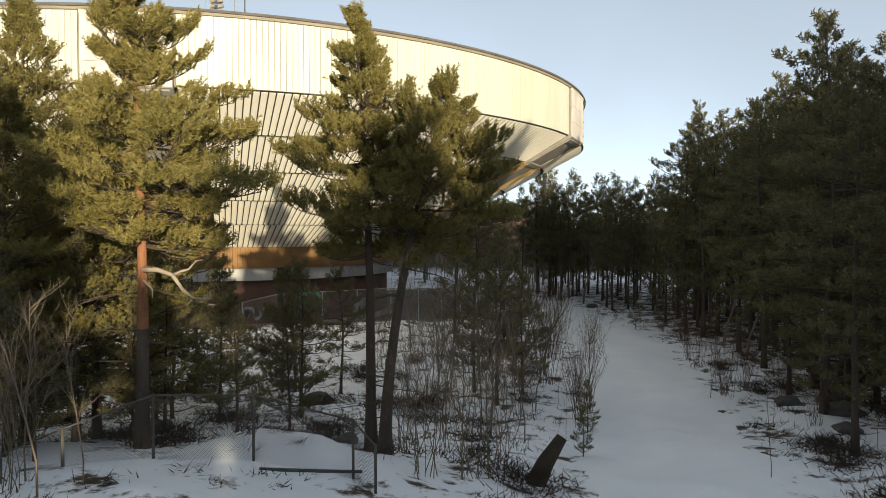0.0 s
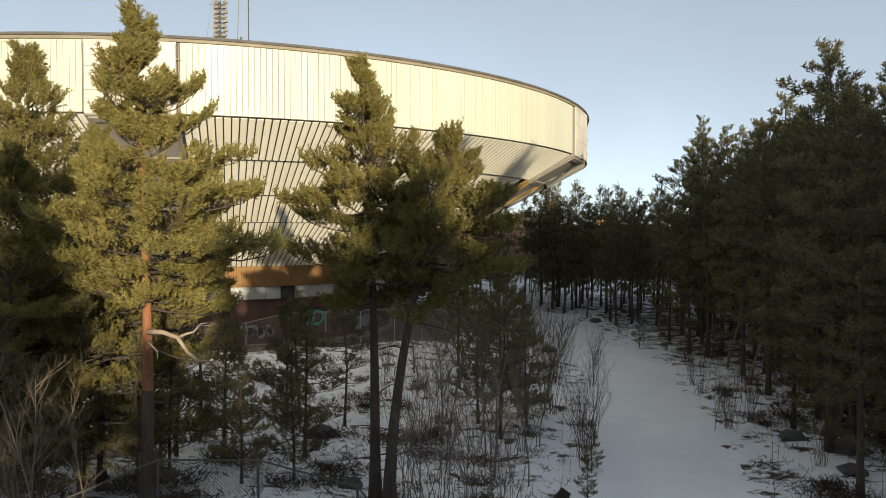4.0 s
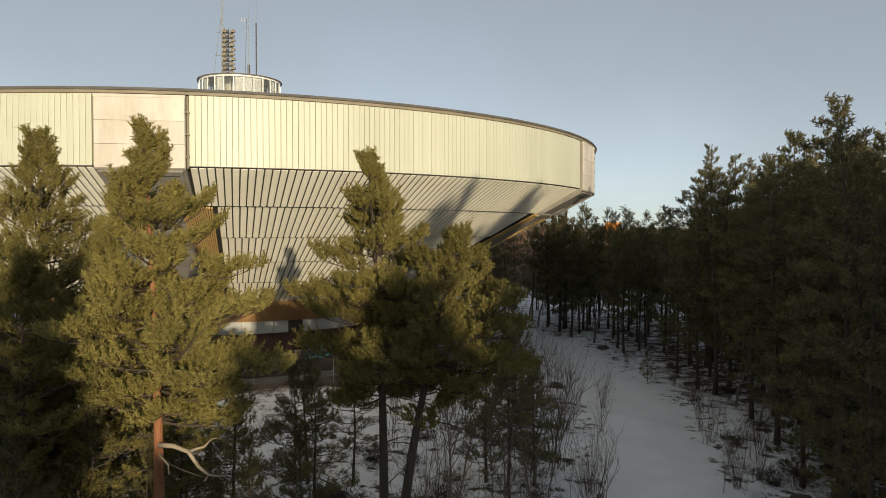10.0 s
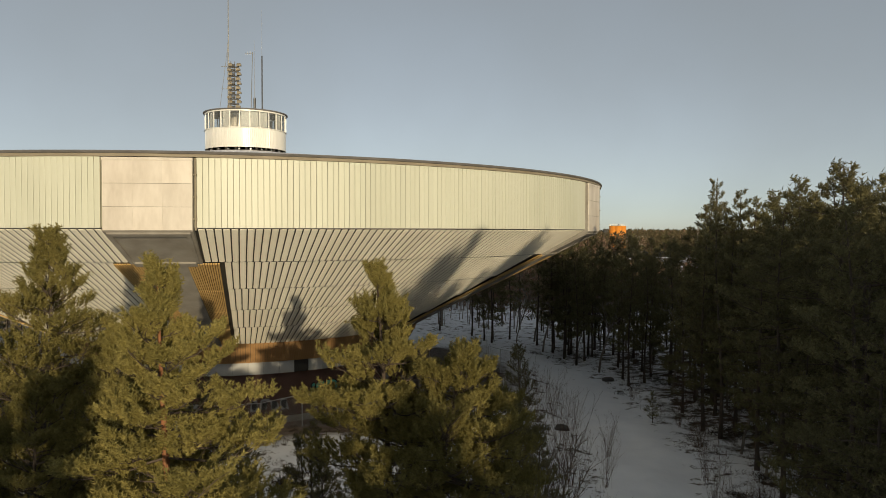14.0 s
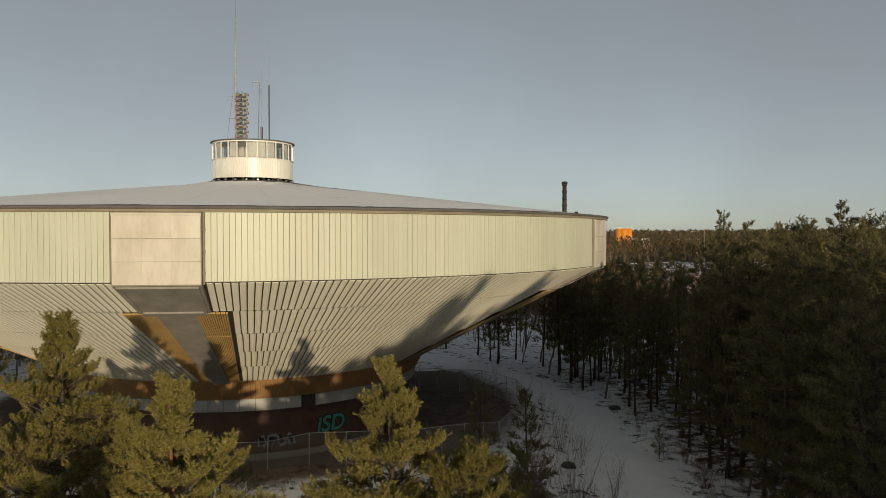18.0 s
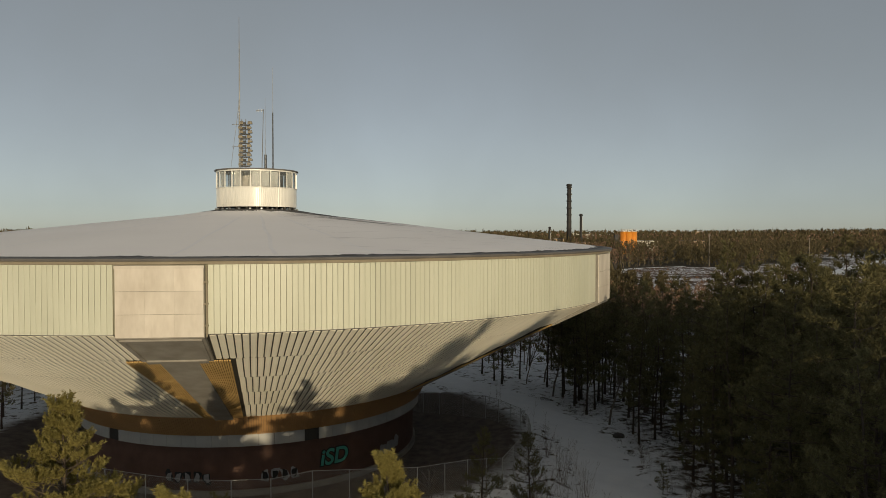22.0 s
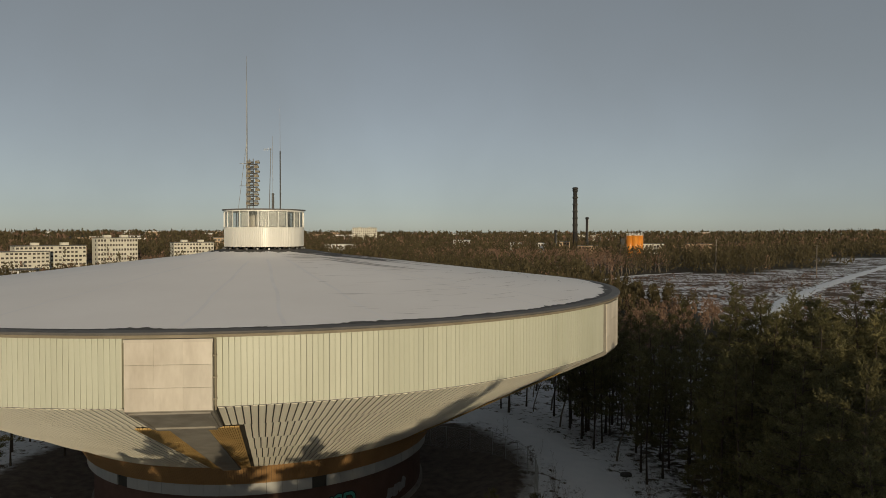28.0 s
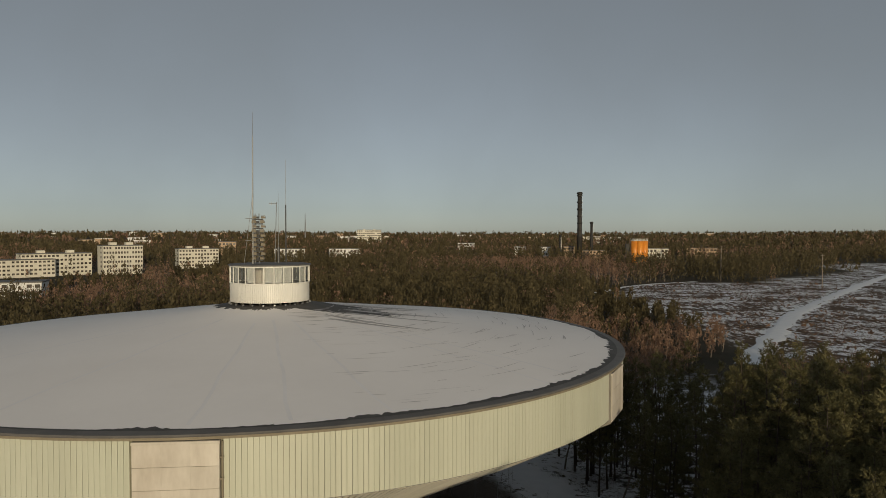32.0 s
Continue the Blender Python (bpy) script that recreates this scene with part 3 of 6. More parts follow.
def build_graffiti(tower):
    rng = random.Random(4)
    teal = material("teal_spray_paint", (0.05, 0.25, 0.20), (0.09, 0.36, 0.29), 0.6, 3, 20, 0)
    silver = material("silver_spray_paint", (0.20, 0.20, 0.20), (0.32, 0.32, 0.32), 0.5, 3, 20, 0)
    black = material("black_spray_paint", (0.012, 0.012, 0.012), (0.03, 0.03, 0.03), 0.6, 3, 20, 0)

    def blob(name, a, z, w, h, lift, mat, seed, lean=0.0):
        """A rounded painted patch on the drum."""
        q = random.Random(seed)
        n, vs = 20, []
        ph = q.uniform(0, 6)
        for i in range(n):
            t = 2 * math.pi * i / n
            k = 1 + 0.16 * math.sin(3 * t + ph) + 0.1 * math.sin(5 * t + 2 * ph)
            u, v = abs(math.cos(t)) ** 0.6 * math.copysign(1, math.cos(t)) * w / 2 * k, abs(math.sin(t)) ** 0.6 * math.copysign(1, math.sin(t)) * h / 2 * k
            vs.append(tw(a + (u + lean * v) / 12.82, 12.82 + lift, z + v))
        vs.append(tw(a, 12.82 + lift, z))
        place(name, mesh(name, vs, [(i, (i + 1) % n, n) for i in range(n)], mat), tower)

    mid_a, mid_z = 0.40, 1.95
    for nm, mat, fat, lift in (("graffiti_outline", black, 0.11, 0.03), ("graffiti_fill", teal, 0.035, 0.05)):
        cu = bpy.data.curves.new("letters", "FONT")
        cu.body, cu.size, cu.align_x, cu.align_y, cu.offset, cu.shear = "iSD", 1.5, "CENTER", "CENTER", fat, 0.15
        tmp = bpy.data.objects.new("letters", cu)
        me = bpy.data.meshes.new_from_object(tmp)
        bpy.data.objects.remove(tmp)
        for v in me.vertices:
            v.co = tw(mid_a + v.co.x / 12.82, 12.82 + lift, mid_z + v.co.y)
        me.materials.clear()
        me.materials.append(mat)
        place(nm, me, tower)
    for i in range(9):
        a = 0.06 - 0.05 * i + (0.12 if i < 4 else -0.12)
        blob("graffiti_outline", a, 1.35 + rng.uniform(-0.1, 0.1), 0.5, 0.75, 0.010, silver if i < 4 else black, 50 + i, rng.uniform(-0.3, 0.3))
        blob("graffiti_fill", a, 1.35, 0.34, 0.55, 0.016, black if i < 4 else silver, 70 + i, rng.uniform(-0.3, 0.3))
    for i in range(3):
        blob("graffiti_patch", 0.76 + 0.07 * i, 1.3 + 0.1 * i, 0.9, 0.9, 0.010, silver, 90 + i, 0.4)


def build_roof_wear(tower):
    """Bare felt round the cabin and along the edge, with streaks where wind took the snow."""
    rng = np.random.default_rng(3)

    def roof_z(r):
        return float(np.interp(r, [3, 6, 12, 18, 24, 27.9], [19.22, 18.73, 18.07, 17.38, 16.71, 16.27]))

    def patch(name, a0, a1, rfun, mat, n=60, lift=0.012):
        v, f = [], []
        for i in range(n + 1):
            a = a0 + (a1 - a0) * i / n
            r0, r1 = rfun(a)
            for j in range(5):
                r = r0 + (r1 - r0) * j / 4
                v.append(tw(a, r, roof_z(r) + lift))
        for i in range(n):
            for j in range(4):
                f.append((i * 5 + j, i * 5 + j + 1, i * 5 + j + 6, i * 5 + j + 5))
        place(name, mesh(name, v, f, mat, True), tower)

    w = rng.uniform(0, 1, 400)
    wob = lambda a, k: float(np.interp((a * k) % 400, np.arange(400), w))
    patch("bare_felt", 0, 2 * math.pi, lambda a: (3.0, 3.6 + 0.7 * wob(a, 9) + 0.5 * wob(a, 63) + 6.4 * math.exp(-((a - 1.25) / 0.42) ** 2) * (0.75 + 0.4 * wob(a, 55))), BARE, 400)
    patch("edge_felt", 0, 2 * math.pi, lambda a: (27.93 - 0.10 - 0.9 * wob(a, 170) * wob(a, 13) ** 2 - 0.45 * max(0, math.sin(a)) * wob(a, 90), 27.97), BARE, 900, 0.006)
    for i in (0, 1, 3, 4, 8, 30, 33, 35):
        a = i * math.pi / 18 + 0.04 + rng.uniform(-0.05, 0.05)
        v = []
        for r in np.linspace(6.5 + rng.uniform(0, 3), 27.4, 9):
            for s, h in ((-0.10, 0.004), (0.0, 0.014), (0.10, 0.004)):
                v.append(tw(a + s / r + 0.004 * math.sin(r * 0.7 + i), r, roof_z(r) + h))
        place("roof_seam", mesh("roof_seam", v, [(3 * q + j, 3 * q + j + 1, 3 * q + j + 4, 3 * q + j + 3) for q in range(8) for j in range(2)], SEAM, True), tower)
    for i in range(26):
        a, r0 = rng.uniform(0.55, 1.75), rng.uniform(5.0, 8.5)
        r1, half = r0 + rng.uniform(3, 9), rng.uniform(0.08, 0.32)
        v = []
        for q in np.linspace(0, 1, 8):
            r, wd = r0 + (r1 - r0) * q, half * math.sin(math.pi * min(1, 0.1 + q * 0.88)) * rng.uniform(0.6, 1.2)
            turn = a + 0.22 * q
            v += [tw(turn - wd / r, r, roof_z(r) + 0.02), tw(turn + wd / r, r, roof_z(r) + 0.02)]
        place("streak", mesh("streak", v, [(2 * q, 2 * q + 1, 2 * q + 3, 2 * q + 2) for q in range(7)], STREAK), tower)
    for i in range(190):
        r = rng.uniform(5, 27)
        a = rng.uniform(0.15, 2.0)
        ln = rng.uniform(0.8, 4.2)
        wd = rng.uniform(0.012, 0.045) * (2.6 if r < 11 else 1.0)
        tilt = rng.normal(0.12, 0.1)
        v = []
        for s in np.linspace(0, 1, 7):
            aa = a + s * ln / r
            rr = r + tilt * s * ln
            h = wd * math.sin(math.pi * min(1, s * 0.96 + 0.02)) * rng.uniform(0.5, 1)
            v += [tw(aa, rr - h, roof_z(rr - h) + 0.02), tw(aa, rr + h, roof_z(rr + h) + 0.02)]
        place("streak", mesh("streak", v, [(2 * q, 2 * q + 1, 2 * q + 3, 2 * q + 2) for q in range(6)], STREAK), tower)


SEAM = material("raised_snow_seam", (0.86, 0.84, 0.85), (0.93, 0.91, 0.92), 0.7, 0.5, 6, 0.1)
STREAK = material("thin_grey_slush", (0.36, 0.34, 0.34), (0.60, 0.58, 0.58), 0.7, 1, 8, 0.1)


def build_cabin():
    """The round lookout on the roof with its aerials."""
    cab = thing("roof_cabin", TOWER + Vector((0, 0, 19.1)), "round white lookout cabin with a ring of windows", "cabin")
    R, zb, zg, zt = 3.18, 0.30, 1.80, 3.22
    n = 128
    g = Geo()
    for i in range(n):
        a, w = i * 2 * math.pi / n, 2 * math.pi / n
        o = [tw(a + w * s, r, z) for z in (zb, zg) for s, r in ((0.02, R), (0.2, R + 0.018), (0.98, R + 0.018), (1.0, R))]
        g.add(o, [(0, 1, 5, 4), (1, 2, 6, 5), (2, 3, 7, 6)])
    place("ribbed_wall", g.mesh("ribbed_wall", WHITEMETAL), cab, label="ribbed white metal wall", kind="stuff")
    ring("wall_core", [(R - 0.02, zb), (R - 0.01, zg)], DARKSTEEL, cab, n=84)
    ring("sill", [(R - 0.05, zg), (R + 0.07, zg - 0.01), (R + 0.08, zg + 0.05), (R - 0.05, zg + 0.06)], WHITEMETAL, cab, n=84)
    ring("floor", [(0.0, zb + 0.01), (R, zb)], DARKSTEEL, cab, n=48)
    ring("inner_core", [(1.1, zb + 0.02), (1.1, zt)], RIBPANEL, cab, n=24, label="pale inner core")
    ring("cabin_roof", [(0.0, zt + 0.16), (R - 0.2, zt + 0.10), (R + 0.16, zt + 0.08), (R + 0.18, zt + 0.0), (R - 0.1, zt - 0.03), (0, zt - 0.02)], FASCIA, cab, n=84, label="flat dark roof with a rim")
    ring("head_rail", [(R - 0.05, zt - 0.03), (R + 0.06, zt - 0.02), (R + 0.06, zt - 0.12), (R - 0.05, zt - 0.13)], WHITEMETAL, cab, n=84)
    m = bpy.data.materials.new("window_glass")
    m.use_nodes = True
    b = m.node_tree.nodes["Principled BSDF"]
    b.inputs["Base Color"].default_value = (0.75, 0.80, 0.80, 1)
    b.inputs["Roughness"].default_value = 0.02
    b.inputs["Transmission Weight"].default_value = 0.9
    b.inputs["IOR"].default_value = 1.35
    nm = 26
    for i in range(nm):
        a, w = 0.09 + i * 2 * math.pi / nm, 2 * math.pi / nm
        g = Geo()
        for z0, z1 in ((zg + 0.05, zt - 0.1),):
            g.hexa([tw(a - 0.012, R + 0.04, z0), tw(a + 0.012, R + 0.04, z0), tw(a + 0.012, R - 0.05, z0), tw(a - 0.012, R - 0.05, z0)],
                   [tw(a - 0.012, R + 0.04, z1), tw(a + 0.012, R + 0.04, z1), tw(a + 0.012, R - 0.05, z1), tw(a - 0.012, R - 0.05, z1)])
        place("mullion", g.mesh("mullion", WHITEMETAL), cab)
        g = Geo()
        g.add([tw(a + 0.012, R, zg + 0.055), tw(a + w - 0.012, R, zg + 0.055), tw(a + w - 0.012, R, zt - 0.125), tw(a + 0.012, R, zt - 0.125)], [(0, 1, 2, 3)])
        pane = place("pane", g.mesh("pane", m), cab)
        pane.visible_shadow = False
        if i % 5 in (0, 1, 3):
            g = Geo()
            g.add([tw(a + 0.03, R - 0.12, zg + 0.1), tw(a + w * 0.9, R - 0.12, zg + 0.1), tw(a + w * 0.9, R - 0.12, zt - 0.15), tw(a + 0.03, R - 0.12, zt - 0.15)], [(0, 1, 2, 3)])
            place("blind", g.mesh("blind", WHITEBAND), cab, label="pale drawn blind")
    for i in range(24):
        a = i * 2 * math.pi / 24
        g = Geo()
        g.tube([tw(a, R - 0.15, -0.05), tw(a, R - 0.15, 0.3)], [0.10, 0.10], 8)
        place("foot", g.mesh("foot", DARKSTEEL), cab)
        g = Geo()
        g.tube([tw(a + 0.1, R + 0.02, 0.14), tw(a + 0.1, R + 0.14, 0.14)], [0.07, 0.07], 8)
        place("bolt", g.mesh("bolt", STEEL), cab)
    top = TOWER + Vector((0, 0, 19.1 + zt + 0.1))

    def at(side, ahead=0.0):
        return Vector(tw(math.pi / 2, side, 0)) + Vector(tw(0, ahead, 0))

    # tall mast with a ladder-like aerial array
    mast = thing("aerial_mast", top + at(-1.35, 0.6), "tall thin steel aerial mast with stays on the cabin roof", "mast", "aerials on the cabin")
    g = Geo()
    g.tube([(0, 0, 0), (0, 0, 5.6)], [0.07, 0.06], 8)
    place("lower_pole", g.mesh("lower_pole", STEEL), mast)
    g = Geo()
    g.tube([(0.02, 0, 5.3), (0.02, 0, 10.4)], [0.05, 0.035], 8)
    place("upper_pole", g.mesh("upper_pole", STEEL), mast)
    g = Geo()
    g.tube([(0.02, 0, 10.2), (0.02, 0, 12.35)], [0.025, 0.015], 6)
    place("whip", g.mesh("whip", STEEL), mast)
    for z in (1.9, 3.7):
        g = Geo()
        g.tube([(-0.6, 0, z), (0.3, 0, z)], [0.02, 0.02], 6)
        place("cross_arm", g.mesh("cross_arm", STEEL), mast)
    for dx, dy in ((-0.5, -0.7), (0.35, -0.9)):
        g = Geo()
        g.tube([(dx, dy, 0), (dx * 0.1, 0, 5.2)], [0.018, 0.018], 5)
        place("stay", g.mesh("stay", STEEL), mast)
    arr = thing("aerial_array", top + at(-0.85, 0.7), "upright aerial array of stacked looped elements", "aerial", "aerials on the cabin")
    g = Geo()
    for dx in (-0.32, 0.0):
        g.tube([(dx, 0, 0.0), (dx, 0, 4.1)], [0.04, 0.04], 6)
    place("frame", g.mesh("frame", STEEL), arr)
    for i in range(10):
        z = 0.45 + i * 0.37
        for side in (-1, 1):
            g = Geo()
            c = -0.05 + side * 0.34 + (0.08 if i % 2 else 0.0)
            g.box((c, -0.08, z), (0.34, 0.22, 0.15))
            g.tube([(c - 0.15, -0.16, z + 0.11), (c + 0.17, -0.20, z + 0.13)], [0.035, 0.03], 6)
            place("element", g.mesh("element", TRIM), arr)
        g = Geo()
        g.box((-0.08, -0.06, z - 0.15), (0.86, 0.12, 0.09))
        g.box((-0.05, -0.12, z), (0.20, 0.16, 0.16))
        place("dark_clamp", g.mesh("dark_clamp", MASTDARK), arr)
    y1 = thing("yagi_mast", top + at(0.55, 0.3), "slim pole with a small comb aerial", "mast", "aerials on the cabin")
    g = Geo()
    g.tube([(-0.15, 0, 0), (0.0, 0, 5.05)], [0.035, 0.03], 6)
    place("pole", g.mesh("pole", STEEL), y1)
    g = Geo()
    g.tube([(-0.6, 0, 4.95), (0.05, 0, 4.95)], [0.02, 0.02], 5)
    for i in range(5):
        g.tube([(-0.55 + i * 0.13, 0, 4.82), (-0.55 + i * 0.13, 0, 5.08)], [0.012, 0.012], 4)
    place("comb", g.mesh("comb", STEEL), y1)
    g = Geo()
    g.tube([(0.14, 0, 0), (0.14, 0, 6.0)], [0.02, 0.012], 5)
    place("wire", g.mesh("wire", STEEL), y1)
    pipe = thing("vent_pipe", top + at(0.70, 0.2), "short dark vent pipe", "pipe")
    g = Geo()
    g.tube([(0, 0, 0), (0, 0, 1.35)], [0.10, 0.10], 10)
    place("pipe_body", g.mesh("pipe_body", MASTDARK), pipe)
    whip = thing("whip_aerial", top + at(1.30, 0.0), "dark pole with a thin whip aerial", "mast", "aerials on the cabin")
    g = Geo()
    g.tube([(0, 0, 0), (0, 0, 4.85)], [0.055, 0.05], 8)
    place("pole", g.mesh("pole", MASTDARK), whip)
    g = Geo()
    g.tube([(0, 0, 4.8), (0, 0, 8.6)], [0.02, 0.008], 5)
    place("whip", g.mesh("whip", STEEL), whip)


build_tower()
build_cabin()


# ---- trees and shrubs ----
def pine(seed, H, base, width, limbs, twigs, tufts, needles, nlen, nwid, bend=0.3, lean=0.0, shape=0.45, bark_r=0.0, droop=0.0, skew=(0, 0), taper=0.72, low=1.2):
    """A Scots pine: meshes of trunk, limbs and needles. base: height at which the crown starts; width: radius of the crown."""
    rng = np.random.default_rng(seed)
    r0 = bark_r or 0.012 * H + 0.03
    zs = np.linspace(0, 1, 13)
    ph = rng.uniform(0, 6.28, 2)
    trunk = np.stack([bend * np.sin(zs * 4 + ph[0]) * zs + lean * zs ** 1.5, bend * np.sin(zs * 3.4 + ph[1]) * zs, zs * H], 1)
    trunk[:, :2] -= trunk[0, :2]
    gt = Geo()
    gt.tube(trunk, r0 * (1 - zs * 0.93) ** 0.8 * (1 + 0.35 * np.exp(-zs * 18)), 9)
    gl = Geo()
    tv, td = [], []
    ga = rng.uniform(0, 6.28)
    for i in range(limbs):
        u = ((i + rng.uniform(0, 0.9)) / limbs) ** low
        z = base + (H - base) * u * 0.965
        ga += 2.4 + rng.normal(0, 0.35)
        prof = (u / shape) ** 0.6 if u < shape else max(0.06, (1 - ((u - shape) / (1 - shape)) ** 1.5)) ** 0.85
        L = width * (0.25 + 0.75 * prof) * rng.uniform(0.55, 1.15) * (1 if u > 0.12 else rng.uniform(0.4, 1.0))
        L *= 1 - taper * u ** 3
        L *= 1 + skew[0] * math.cos(ga) + skew[1] * math.sin(ga)
        el = radians(-8 - droop + 56 * u ** 1.6 + rng.normal(0, 9))
        p = np.array([np.interp(z, trunk[:, 2], trunk[:, k]) for k in range(3)])
        d = np.array([math.cos(ga) * math.cos(el), math.sin(ga) * math.cos(el), math.sin(el)])
        pts = [p]
        m = 5
        for k in range(m):
            d = d + np.array([rng.normal(0, 0.16), rng.normal(0, 0.16), 0.13 + rng.normal(0, 0.10)])
            d /= np.linalg.norm(d)
            pts.append(pts[-1] + d * L / m)
        pts = np.array(pts)
        gl.tube(pts, (0.010 + 0.016 * L) * np.linspace(1, 0.2, m + 1), 5 if nlen < 0.15 else 3, False)
        for j in range(max(3, int(twigs * (0.35 + 0.85 * L / width)))):
            s = rng.uniform(0.28, 1.0) * m
            k = min(int(s), m - 1)
            q = pts[k] + (pts[k + 1] - pts[k]) * (s - k)
            dd = pts[k + 1] - pts[k]
            dd = dd / np.linalg.norm(dd)
            side = np.cross(dd, [0, 0, 1.0])
            side /= np.linalg.norm(side) + 1e-6
            t = dd * rng.uniform(0.5, 1) + side * rng.choice([-1, 1]) * rng.uniform(0.3, 1) + np.array([0, 0, rng.uniform(-0.1, 0.6)])
            t /= np.linalg.norm(t)
            tl = (0.22 + 0.30 * L * (1 - s / m * 0.6)) * rng.uniform(0.6, 1.1)
            e = q + t * tl + np.array([0, 0, 0.12 * tl])
            if nlen < 0.15:
                gl.tube([q, (q + e) / 2 + rng.normal(0, 0.03, 3), e], [0.011, 0.008, 0.004], 3, False)
            elif nlen < 0.25 and j % 2:
                gl.tube([q, e], [0.012, 0.005], 3, False)
            n = max(1, int(round(tufts * rng.uniform(0.7, 1.3))))
            f = rng.uniform(0.2, 1.1, n) ** 0.7
            tv.append(q + (e - q) * f[:, None] + rng.normal(0, 0.06, (n, 3)) * (1 + tl))
            up = t + np.array([0, 0, 0.55])
            td.append(np.repeat((up / np.linalg.norm(up))[None], n, 0) + rng.normal(0, 0.35, (n, 3)))
        tv.append(pts[-2:] + rng.normal(0, 0.03, (2, 3)))
        td.append(np.repeat((d + np.array([0, 0, 0.4]))[None], 2, 0))
    c, ax = np.concatenate(tv), np.concatenate(td)
    ax /= np.linalg.norm(ax, axis=1)[:, None]
    n = len(c)
    rad = rng.normal(0, 1, (n, needles, 3))
    rad /= np.linalg.norm(rad, axis=2)[..., None]
    dirn = rad * 0.85 + ax[:, None] * 0.75
    dirn /= np.linalg.norm(dirn, axis=2)[..., None]
    start = c[:, None] + ax[:, None] * rng.uniform(-1.0, 1.0, (n, needles, 1)) * nlen * 0.9
    ln = nlen * rng.uniform(0.7, 1.25, (n, needles, 1))
    per = np.cross(dirn, rng.normal(0, 1, (n, needles, 3)))
    per /= np.linalg.norm(per, axis=2)[..., None] + 1e-6
    tri = np.stack([start - per * nwid, start + per * nwid, start + dirn * ln], 2).reshape(-1, 3, 3)
    return gt, gl, tri


